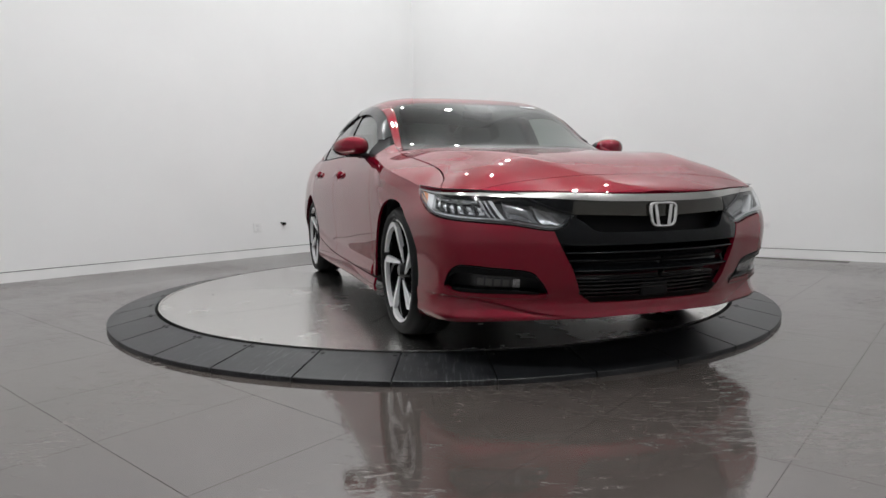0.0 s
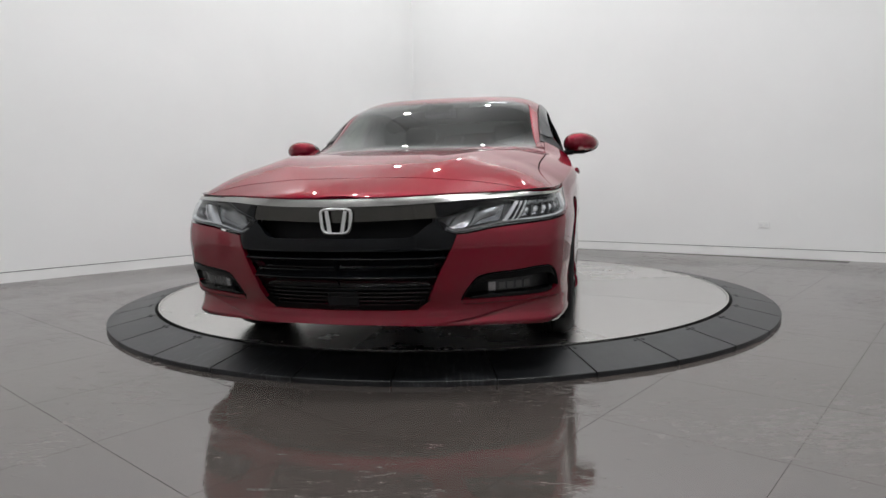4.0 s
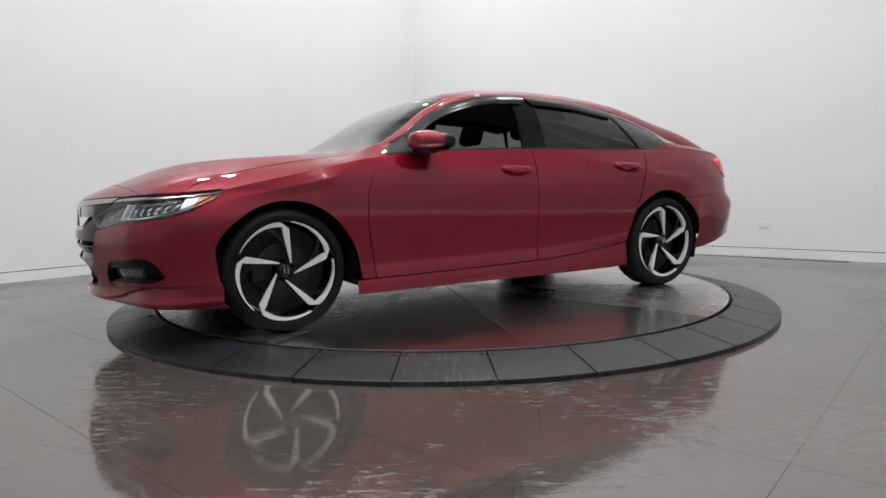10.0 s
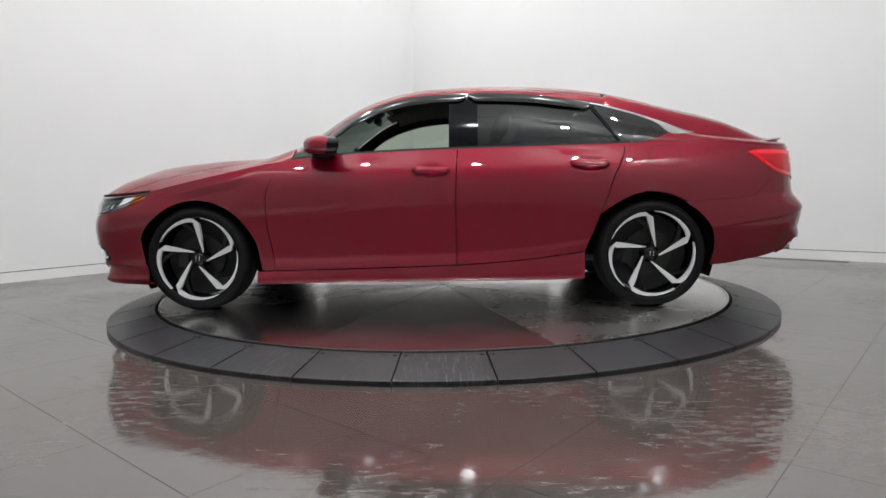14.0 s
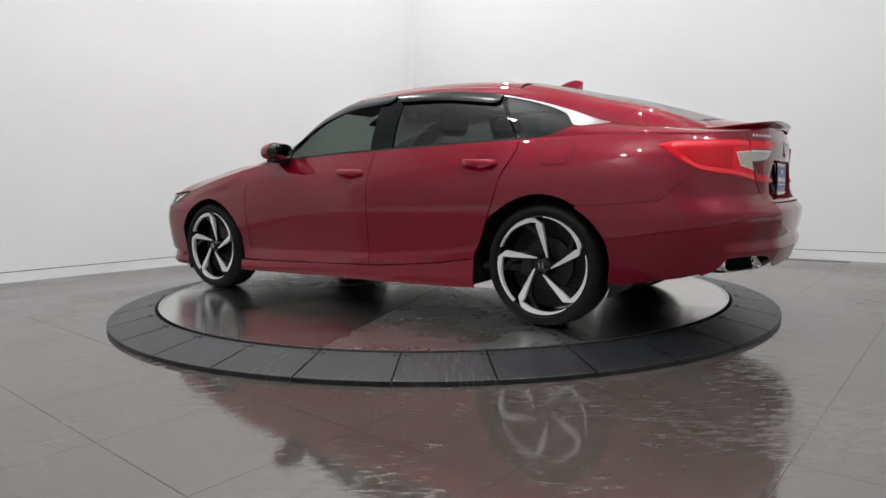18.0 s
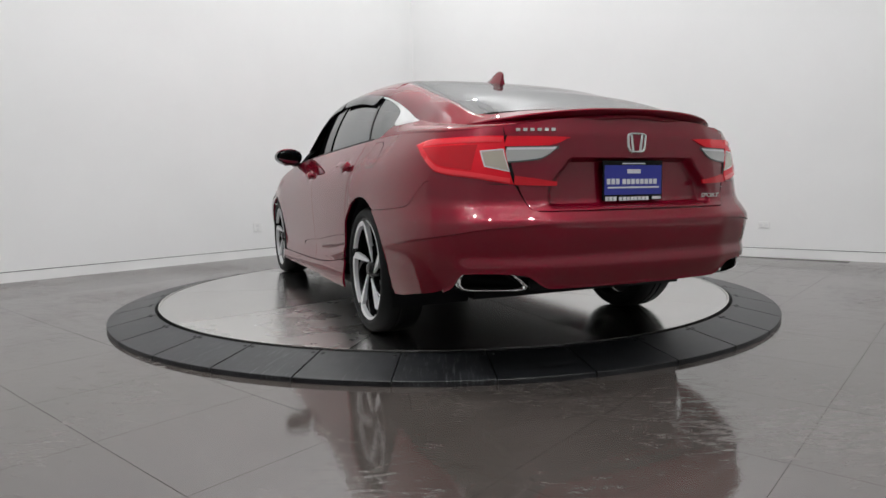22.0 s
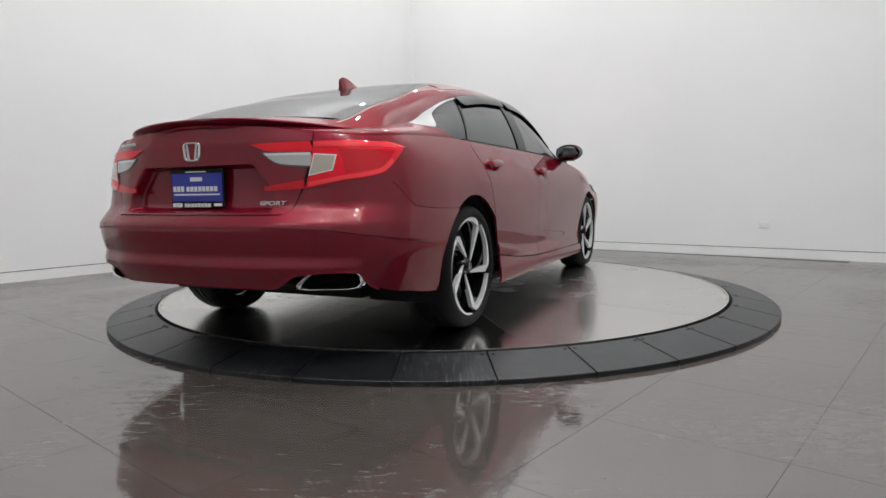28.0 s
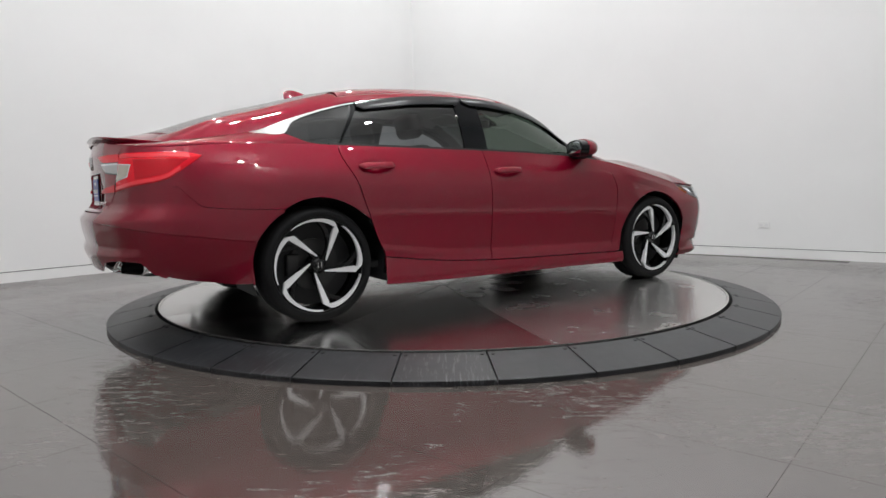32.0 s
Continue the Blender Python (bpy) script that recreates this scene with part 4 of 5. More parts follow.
OUTW = (0, 1, 0.3)
for sg in (1, -1):
    if sg < 0:
        sheet("front_side_window", pane(0.60, -0.19, 0.02, 0.985, -0.006), 20, 8, side_glass, car, sg, 0, out=OUTW, label="raised front side window")
    sheet("rear_side_window", pane(-0.35, slant, 0.02, 0.985, -0.006), 20, 8, dark_glass, car, sg, 0, out=OUTW, label="dark tinted rear side window")

    def qw(a, b):
        x = lerp(-1.08, -1.565, a)
        zl, zr = WIN_LOW(x), RAIL(x)[1]
        z = lerp(zl, zr - 0.004, b)
        x = lerp(slant(z), -1.565, a)
        zl, zr = WIN_LOW(x), RAIL(x)[1]
        z = lerp(zl, zr - 0.004, b)
        return flank(x, p_at_z(x, z), -0.004)
    sheet("quarter_window", qw, 20, 8, dark_glass, car, sg, 0, out=OUTW, label="dark tinted quarter window")
    sheet("b_pillar", pane(-0.182, -0.362, 0.0, 1.0, 0.001), 6, 10, black_gloss, car, sg, 0.02, out=OUTW, label="gloss black door pillar")

    def div(a, b):
        z = lerp(1.0, 1.272, b)
        x = lerp(slant(z) + lerp(0.016, 0.034, b), slant(z) + 0.003, a)
        return flank(x, p_at_z(x, z), 0.0005)
    sheet("window_divider", div, 6, 10, black_gloss, car, sg, 0.02, out=OUTW, label="gloss black window divider")

    def mount(a, b):
        x = lerp(0.86, 0.575, a)
        return flank(x, lerp(-0.05, lerp(0.8, 0.985, a), b), 0.002)
    sheet("mirror_mount", mount, 10, 6, black_matt, car, sg, 0.02, out=OUTW, label="matt black mirror mount panel")

    def belt(a, b):
        x = lerp(0.84, -1.30, a)
        k = waist(u_at_x(x))
        return Vector((x, k.y - 0.004 - 0.010 * b, k.z - 0.004 + 0.017 * b))
    sheet("belt_moulding", belt, 40, 2, black_matt, car, sg, 0.012, out=OUTW, label="thin black belt moulding")

    def visor(x0, x1):
        def f(a, b):
            x = lerp(x0, x1, a)
            d = lerp(0.052, -0.004, b) * (ease(0.0, 0.06, a) * 0.6 + 0.4) * (ease(1.0, 0.95, a) * 0.4 + 0.6)
            return flank(x, rail_p(d)(x), 0.016 - 0.010 * b + 0.006 * math.sin(math.pi * b))
        return f
    sheet("window_visor", visor(0.62, -0.288), 40, 5, visor_smoke, car, sg, 0.004, out=OUTW, label="smoked black rain visor")
    sheet("window_visor", visor(-0.304, -1.07), 40, 5, visor_smoke, car, sg, 0.004, out=OUTW, label="smoked black rain visor")

    def frame_strip(a, b):
        x = lerp(0.70, -1.10, a)
        return flank(x, rail_p(lerp(0.03, -0.002, b))(x), 0.0)
    sheet("window_frame", frame_strip, 40, 2, black_gloss, car, sg, 0.02, out=OUTW)
    CH_LOW = interp([(-1.02, 0.007), (-1.20, 0.008), (-1.35, 0.011), (-1.45, 0.018), (-1.485, 0.026), (-1.548, 0.066), (-1.565, 0.064), (-1.65, 0.030), (-1.72, 0.004)])

    def chrome_c(a, b):
        x = lerp(-1.075, -1.72, a)
        zr = RAIL(x)[1]
        z = lerp(zr - CH_LOW(x), zr + 0.001, b)
        return flank(x, p_at_z(x, z) if b < 1 else 1.0, 0.003)
    sheet("window_chrome", chrome_c, 40, 3, satin_chrome, car, sg, 0.008, out=OUTW, label="satin chrome window trim")

    # fuel flap on one side only
    if sg > 0:
        def flap(grow, push):
            def f(a, b):
                # a square grid bent to a plate with rounded corners
                h, v = 2 * a - 1, 2 * b - 1
                k = 0.42 * abs(h * v) ** 5
                h, v = h * (1 - k * 0.55), v * (1 - k)
                return skin(u_at_x(-1.490 - (0.090 + grow) * h), 0.922 + (0.061 + grow) * v, push)
            return f
        sheet("fuel_flap_seam", flap(0.0035, 0.0006), 16, 14, black_matt, car, sg, 0, out=OUTW)
        sheet("fuel_flap", flap(0.0, 0.0014), 16, 14, paint, car, sg, 0, out=OUTW)

    # door handles
    for hx0, hx1, hz in ((0.048, -0.190, 0.862), (-0.918, -1.160, 0.888)):
        def grip(a, b):
            x = lerp(hx0, hx1, a)
            end = min(1.0, 8 * a, 8 * (1 - a)) ** 0.5
            ang = lerp(-2.4, 2.4, b)
            zz = hz - 0.010 * (a - 0.5) + 0.0185 * end * math.sin(ang)
            return skin(u_at_x(x), zz, 0.012 + (0.018 * math.sin(math.pi * min(max(a, 0.0), 1.0)) ** 0.4 + 0.008 * math.cos(ang)) * end - 0.012 * (1 - end))
        sheet("door_handle", grip, 24, 10, paint, car, sg, 0, out=OUTW)

    # door mirrors
    mir = new("door_mirror")
    mir.parent = car
    mir.location = (0, 0, 0)
    bm = bmesh.new()
    rows = []
    for i in range(19):
        t = i / 18
        ang = math.pi / 2 * (1 - t)
        xx = 0.585 + 0.115 * math.sin(ang) if t < 1 else 0.585
        sc = max(math.cos(ang), 0.0) ** 0.62 if t < 1 else 1.0
        row = []
        for k in range(28):
            th = 2 * math.pi * k / 28
            c, s_ = math.cos(th), math.sin(th)
            yy = math.copysign(abs(c) ** 0.75, c) * 0.106
            zz = math.copysign(abs(s_) ** 0.8, s_) * (0.068 if s_ > 0 else 0.054) * (1.0 - 0.25 * (c > 0) * abs(c))
            row.append(bm.verts.new((xx - 0.055 * (c > 0) * abs(c) * sc, (0.943 + yy * sc) * sg, 1.014 + zz * sc)))
        rows.append(row)
    rows.append([bm.verts.new((v.co.x - 0.010, v.co.y, v.co.z)) for v in rows[-1]])
    for a, b in zip(rows, rows[1:]):
        for k in range(28):
            bm.faces.new([a[k], a[(k + 1) % 28], b[(k + 1) % 28], b[k]])
    bm.faces.new(rows[-1])
    bmesh.ops.remove_doubles(bm, verts=bm.verts, dist=0.0005)
    bmesh.ops.recalc_face_normals(bm, faces=bm.faces)
    for f in bm.faces:
        f.smooth = len(f.verts) < 6
    up = part("mirror_housing", bm, paint, mir, "red painted mirror housing")
    bm = bmesh.new()
    low = []
    for i in range(2):
        xx = (0.562, 0.512)[i]
        sc = (1.0, 0.94)[i]
        row = []
        for k in range(28):
            th = 2 * math.pi * k / 28
            c, s_ = math.cos(th), math.sin(th)
            row.append(bm.verts.new((xx + (0.0 if i else 0.02) - 0.05 * (c > 0) * abs(c), (0.943 + math.copysign(abs(c) ** 0.75, c) * 0.108 * sc) * sg, 1.014 + math.copysign(abs(s_) ** 0.8, s_) * 0.062 * sc * (1.0 - 0.25 * (c > 0) * abs(c)))))
        low.append(row)
    for k in range(28):
        bm.faces.new([low[0][k], low[0][(k + 1) % 28], low[1][(k + 1) % 28], low[1][k]])
    bm.faces.new(low[1])
    bmesh.ops.recalc_face_normals(bm, faces=bm.faces)
    part("mirror_frame", bm, black_gloss, mir, "gloss black mirror frame")
    bm = bmesh.new()
    face = []
    for k in range(24):
        th = 2 * math.pi * k / 24
        c, s_ = math.cos(th), math.sin(th)
        face.append(bm.verts.new((0.5105 - 0.05 * (c > 0) * abs(c) * 0.86, (0.943 + math.copysign(abs(c) ** 0.7, c) * 0.093) * sg, 1.014 + math.copysign(abs(s_) ** 0.75, s_) * 0.049 * (1.0 - 0.25 * (c > 0) * abs(c)))))
    bm.faces.new(face)
    part("mirror_glass", bm, mirror_glass, mir, "dark mirror glass")
    bm = bmesh.new()
    add_box(bm, (0.55, 0.79, 0.945), (0.66, 0.90, 0.972), 0.010)
    if sg < 0:
        bmesh.ops.transform(bm, matrix=Matrix.Diagonal((1, -1, 1, 1)), verts=bm.verts)
        for f in bm.faces:
            f.normal_flip()
    part("mirror_arm", bm, black_matt, mir)
    bm = bmesh.new()
    add_box(bm, (0.53, 0.845, 0.952), (0.645, 0.97, 0.974), 0.010)
    if sg < 0:
        bmesh.ops.transform(bm, matrix=Matrix.Diagonal((1, -1, 1, 1)), verts=bm.verts)
        for f in bm.faces:
            f.normal_flip()
    part("mirror_base", bm, black_matt, mir)

# ---- headlamps ----
def lamp_top(s, u):
    """The lamp's upper edge: under the chrome bar, and falling away towards its inner point."""
    return lerp(0.632, bar_low(u) - 0.002, ease(-0.02, 0.34, s) ** 0.8)


def lamp_pt(s, t, push):
    u = lerp(u_at_y(0.398), u_at_x(1.735), s)
    lo = HL_LOW(u) + 0.003
    return skin(u, lerp(lo, max(lamp_top(s, u), lo + 0.002), t), push)


def lamp_corner(a, b):
    """The gloss black corner between the chrome bar and the lamp's inner end."""
    s = lerp(0.0, 0.345, a)
    u = lerp(u_at_y(0.398), u_at_x(1.735), s)
    return skin(u, lerp(lamp_top(s, u) - 0.002, bar_low(u) - 0.002, b), -0.004)


def lamp_piece(name, s0, s1, t0, t1, push, mat, parent, sg, n=12, m=6, rim=0.01, shear=0.0, bulge=0.0, label=""):
    def f(a, b):
        return lamp_pt(lerp(s0, s1, a) + shear * b, lerp(t0, t1, b), push + bulge * math.sin(math.pi * a) * math.sin(math.pi * b))
    return sheet(name, f, n, m, mat, parent, sg, rim, out=(1, 0.8, 0), label=label)


for sg in (1, -1):
    sheet("lamp_corner", lamp_corner, 24, 4, black_gloss, car, sg, 0.02, out=(1, 0.5, 0), label="gloss black lamp surround")
    hl = new("headlamp")
    hl.parent = car
    lamp_piece("lamp_housing", 0.0, 1.0, 0.0, 1.0, -0.05, lamp_dark, hl, sg, 40, 8, -0.05)
    lamp_piece("lamp_bezel", 0.02, 0.98, 0.86, 1.0, -0.012, black_gloss, hl, sg, 30, 2, 0.03)
    lamp_piece("lower_ledge", 0.05, 0.86, 0.0, 0.10, -0.012, lamp_grey, hl, sg, 30, 2, 0.03)
    lamp_piece("lower_light_guide", 0.045, 0.83, 0.11, 0.165, -0.007, light_guide, hl, sg, 36, 2, 0.03, label="white daytime light guide")
    lamp_piece("outer_light_guide", 0.775, 0.852, 0.16, 0.88, -0.003, light_guide, hl, sg, 4, 6, 0.03, 0.03, label="white daytime light guide")
    # the inner chamber: a deep bright bowl, its lens and the bright frame round it
    lamp_piece("inner_bowl", 0.03, 0.33, 0.17, 0.86, -0.040, lamp_grey, hl, sg, 12, 8, 0.006, 0.04)
    lamp_piece("bowl_reflector", 0.055, 0.15, 0.20, 0.80, -0.024, bowl_mat, hl, sg, 8, 8, 0.012, 0.05, -0.010, "bright chrome reflector")
    lamp_piece("inner_projector", 0.165, 0.315, 0.20, 0.80, -0.034, bowl_mat, hl, sg, 10, 8, 0.010, 0.05, 0.020, "clear round projector lens")
    lamp_piece("bowl_frame", 0.325, 0.345, 0.15, 0.84, -0.009, light_guide, hl, sg, 2, 8, 0.03, 0.09)
    for k in range(2):
        lamp_piece("chrome_slash", 0.368 + 0.026 * k, 0.380 + 0.026 * k, 0.17, 0.82, -0.014, chrome_soft, hl, sg, 2, 8, 0.03, 0.08)
    for k in range(6):
        s0 = 0.422 + 0.058 * k
        lamp_piece("led_module", s0, s0 + 0.048, 0.24, 0.62, -0.030, led_cell, hl, sg, 6, 6, 0.012, 0.035, 0.014, "clear square lamp module")
        lamp_piece("led_hood", s0, s0 + 0.050, 0.66, 0.82, -0.018, lamp_grey, hl, sg, 6, 3, 0.012, 0.02, 0.004)
        lamp_piece("led_divider", s0 + 0.050, s0 + 0.055, 0.20, 0.80, -0.016, lamp_grey, hl, sg, 1, 6, 0.02, 0.05)
    lamp_piece("side_marker", 0.858, 0.965, 0.14, 0.88, -0.006, amber, hl, sg, 6, 6, 0.02, 0.02, label="amber side marker")
    lens = lamp_piece("lamp_lens", 0.0, 1.0, 0.0, 1.0, 0.0015, lens_clear, hl, sg, 40, 8, 0, label="clear lamp cover")
    lens.visible_shadow = False
    # fog lamp in its black pocket
    fog = new("fog_lamp")
    fog.parent = car

    def pocket(push, y0, y1, f0, f1):
        def f(a, b):
            y = lerp(y0, y1, a)
            u = u_at_y(y)
            yy = min(out_at(u)[1], 0.875)
            lo, hi = FOG_LO(yy), FOG_UP(yy)
            return skin(u, lerp(lerp(lo, hi, f0), lerp(lo, hi, f1), b), push)
        return f
    sheet("fog_pocket", pocket(-0.045, 0.492, 0.8745, 0, 1), 90, 8, black_matt, fog, sg, -0.046, out=(1, 0.6, 0))
    sheet("fog_upper_blade", pocket(-0.004, 0.533, 0.865, 0.72, 0.99), 24, 3, black_gloss, fog, sg, 0.04, out=(1, 0.6, 0))
    sheet("fog_lower_blade", pocket(-0.006, 0.523, 0.855, 0.02, 0.16), 24, 2, black_gloss, fog, sg, 0.03, out=(1, 0.6, 0))
    sheet("fog_bowl", pocket(-0.034, 0.600, 0.790, 0.22, 0.66), 14, 5, fog_dark, fog, sg, 0.016, out=(1, 0.6, 0), label="grey fog lamp bowl")
    for k in range(5):
        y0 = 0.612 + 0.034 * k
        sheet("fog_led", pocket(-0.028, y0, y0 + 0.026, 0.30, 0.56), 4, 4, lamp_grey, fog, sg, 0.008, out=(1, 0.6, 0), label="clear fog lamp cell")
    sheet("fog_reflector", pocket(-0.024, 0.604, 0.632, 0.26, 0.60), 4, 4, led_cell, fog, sg, 0.008, out=(1, 0.6, 0), label="bright reflector")
    sheet("fog_lens", pocket(-0.016, 0.590, 0.800, 0.20, 0.68), 14, 5, lens_clear, fog, sg, 0, out=(1, 0.6, 0), label="clear fog lamp cover").visible_shadow = False


# ---- emblem: a plain chrome frame with two plain posts ----
def emblem(name, x, z, w, h, facing, tilt):
    root = new(name)
    root.parent = car
    root.matrix_basis = Matrix.Translation((x, 0, z)) @ Matrix.Rotation(radians(tilt), 4, "Y") @ (Matrix.Identity(4) if facing > 0 else Matrix.Rotation(math.pi, 4, "Z"))
    bm = bmesh.new()
    n = 40
    loops = []
    for sc, dx in ((1.0, 0.0), (1.0, 0.006), (0.95, 0.011), (0.82, 0.011), (0.77, 0.005), (0.77, 0.0)):
        row = []
        for k in range(n):
            th = 2 * math.pi * k / n
            c, s_ = math.cos(th), math.sin(th)
            yy = math.copysign(abs(c) ** 0.42, c) * w / 2
            zz = math.copysign(abs(s_) ** 0.42, s_) * h / 2
            yy *= 1.0 + 0.09 * zz / (h / 2)
            row.append(bm.verts.new((dx, yy * sc, zz * sc)))
        loops.append(row)
    for a, b in zip(loops, loops[1:]):
        for k in range(n):
            bm.faces.new([a[k], a[(k + 1) % n], b[(k + 1) % n], b[k]])
    bmesh.ops.recalc_face_normals(bm, faces=bm.faces)
    part("emblem_frame", bm, chrome, root, "", True)
    for s_ in (1, -1):
        bm = bmesh.new()
        y_lo, y_hi, t0, t1 = 0.19 * w * s_, 0.29 * w * s_, 0.14 * w, 0.12 * w
        v = [bm.verts.new(p) for p in ((0, y_lo - t0 / 2, -0.40 * h), (0, y_lo + t0 / 2, -0.40 * h), (0, y_hi + t1 / 2, 0.41 * h), (0, y_hi - t1 / 2, 0.41 * h))]
        f = bm.faces.new(v)
        e = bmesh.ops.extrude_face_region(bm, geom=[f])
        bmesh.ops.translate(bm, vec=(0.010, 0, 0), verts=[q for q in e["geom"] if isinstance(q, bmesh.types.BMVert)])
        bmesh.ops.recalc_face_normals(bm, faces=bm.faces)
        bmesh.ops.bevel(bm, geom=list(bm.edges), offset=0.002, segments=1, affect="EDGES")
        part("emblem_post", bm, chrome, root)
    return root


emblem("front_emblem", 2.346, 0.624, 0.137, 0.108, 1, -2)
emblem("rear_emblem", -2.440, 0.925, 0.098, 0.086, -1, 0)

# sensor box low in the grille
bm = bmesh.new()
add_box(bm, (2.22, -0.068, 0.275), (2.305, 0.068, 0.362), 0.008)
part("radar_cover", bm, black_matt, car, "matt black square sensor cover")

# ---- tail lamps ----
def tl_band(name, u0, u1, lo, hi, push, mat, sg, n=20, m=6, rim=0.008, label="", parent=None):
    def f(a, b):
        u = lerp(u0, u1, a)
        return skin(u, lerp(lo(u), hi(u), b), push)
    return sheet(name, f, n, m, mat, parent, sg, rim, out=(-1, 0.6, 0), label=label)


def by_u(rows):
    return interp(rows)


ux = u_at_x
uy = lambda y: u_at_y(y, True)
for sg in (1, -1):
    tl = new("tail_lamp")
    tl.parent = car
    lo = by_u([(ux(-2.005), 0.933), (ux(-2.04), 0.908), (ux(-2.085), 0.877), (ux(-2.13), 0.845), (ux(-2.18), 0.814), (uy(0.70), 0.782), (uy(0.575), 0.758)])
    hi = by_u([(ux(-2.005), 0.939), (ux(-2.05), 0.950), (ux(-2.10), 0.955), (uy(0.70), 0.954), (uy(0.575), 0.950)])
    us = lambda z: uy(lerp(0.555, 0.632, (z - 0.76) / 0.19))

    def outer(a, b):
        u = lerp(ux(-2.005), uy(0.60), a)
        z = lerp(lo(u), hi(u), b)
        u = lerp(ux(-2.005), us(z) - 0.0012, a)
        return skin(u, lerp(lo(u), hi(u), b), 0.006 * math.sin(math.pi * b) ** 0.5 + 0.001)
    sheet("outer_lens", outer, 30, 12, red_lens, tl, sg, 0.008, out=(-1, 1, 0), label="glossy red lens")
    tl_band("light_tube", ux(-2.06), uy(0.640), lambda u: hi(u) - 0.024, lambda u: hi(u) - 0.006, 0.0075, red_tube, sg, 20, 3, 0.003, "bright red light tube", tl)
    tl_band("light_tube", ux(-2.11), uy(0.578), lambda u: lo(u) + 0.006, lambda u: lo(u) + 0.024, 0.0075, red_tube, sg, 20, 3, 0.003, "bright red light tube", tl)
    def seam(a, b):
        z = lerp(0.757, 0.953, b)
        return skin(us(z) + lerp(-0.0011, 0.0011, a), z, 0.0035)
    sheet("lamp_seam", seam, 2, 12, black_gloss, tl, sg, 0.004, out=(-1, 0.6, 0))
    def turn(grow, push):
        def f(a, b):
            z = lerp(lerp(0.835, 0.813, a) - grow, lerp(0.890, 0.896, a) + grow, b)
            k = (z - 0.813) / 0.083
            return skin(uy(lerp(lerp(0.668, 0.704, k) + grow, lerp(0.588, 0.626, k) - grow * 0.8, a)), z, push)
        return f
    sheet("turn_lens_frame", turn(0.005, 0.0077), 8, 8, light_guide, tl, sg, 0.004, out=(-1, 0.6, 0), label="pale lens frame")
    sheet("turn_lens", turn(0.0, 0.0088), 8, 8, amber_tail, tl, sg, 0.004, out=(-1, 0.6, 0), label="cream amber turn lens")
    # darker red laid on the lens: the lamp's depth is put into the colour
    tl_band("lens_depth_patch", ux(-2.07), uy(0.722), lambda u: lo(u) + 0.032, lambda u: hi(u) - 0.034, 0.0074, deep_red, sg, 14, 5, 0.003, "darker red patch on the lens, depth put into its colour", tl)
    hi2 = by_u([(uy(0.632), 0.951), (uy(0.45), 0.948), (uy(0.375), 0.946), (uy(0.36), 0.944)])
    lo2 = by_u([(uy(0.632), 0.910), (uy(0.45), 0.912), (uy(0.40), 0.922), (uy(0.36), 0.941)])
    tl_band("upper_lens", uy(0.626), uy(0.352), lo2, hi2, 0.006, red_lens, sg, 20, 4, 0.008, "glossy red lens", tl)
    hi3 = by_u([(uy(0.622), 0.906), (uy(0.44), 0.906), (uy(0.405), 0.908)])
    lo3 = by_u([(uy(0.622), 0.848), (uy(0.47), 0.862), (uy(0.43), 0.882), (uy(0.405), 0.904)])
    tl_band("inner_lens_frame", uy(0.614), uy(0.395), lambda u: lo3(u) - 0.006, lambda u: hi3(u) + 0.003, 0.0038, lamp_grey, sg, 20, 4, 0.008, "", tl)
    tl_band("inner_lens", uy(0.612), uy(0.405), lo3, hi3, 0.005, clear_tail, sg, 20, 4, 0.008, "pale clear lens", tl)
    tl_band("lens_edge", uy(0.610), uy(0.412), lambda u: hi3(u) - 0.010, lambda u: hi3(u) - 0.002, 0.0062, light_guide, sg, 20, 2, 0.003, "pale light guide", tl)
    hi4 = by_u([(uy(0.59), 0.798), (uy(0.45), 0.776), (uy(0.40), 0.768)])
    lo4 = by_u([(uy(0.58), 0.757), (uy(0.45), 0.751), (uy(0.40), 0.750)])
    tl_band("lower_lens", uy(0.562), uy(0.388), lo4, hi4, 0.006, deep_red, sg, 16, 4, 0.008, "glossy red lens", tl)

# ---- plate with a plain blue insert ----
plate = new("dealer_plate")
plate.parent = car
PX = -2.428
box_part("plate_frame", (PX, -0.158, 0.684), (PX + 0.008, 0.158, 0.852), black_gloss, plate, 0.002, "black plate frame")
box_part("plate_insert", (PX - 0.003, -0.150, 0.708), (PX, 0.150, 0.832), plate_blue, plate, 0, "blue dealer insert")
bars = [(-0.06, 0.06, 0.8365, 0.8415), (-0.135, 0.135, 0.735, 0.742)]
for w0, count, step, wid, z0, z1 in ((0.140, 3, 0.0235, 0.017, 0.752, 0.776), (0.060, 8, 0.0235, 0.0175, 0.752, 0.774), (0.147, 3, 0.0205, 0.015, 0.683, 0.701), (0.076, 8, 0.0200, 0.015, 0.683, 0.699)):
    bars += [(w0 - k * step - wid, w0 - k * step, z0, z1) for k in range(count)]
bars.append((-0.146, -0.100, 0.687, 0.699))
for y0, y1, z0, z1 in bars:
    box_part("plate_bar", (PX - 0.005, y0, z0), (PX - 0.002, y1, z1), plate_white, plate, 0, "white printed bar")
box_part("plate_bar", (PX - 0.005, -0.035, 0.797), (PX - 0.002, 0.035, 0.815), plate_white, plate, 0, "white printed bar")

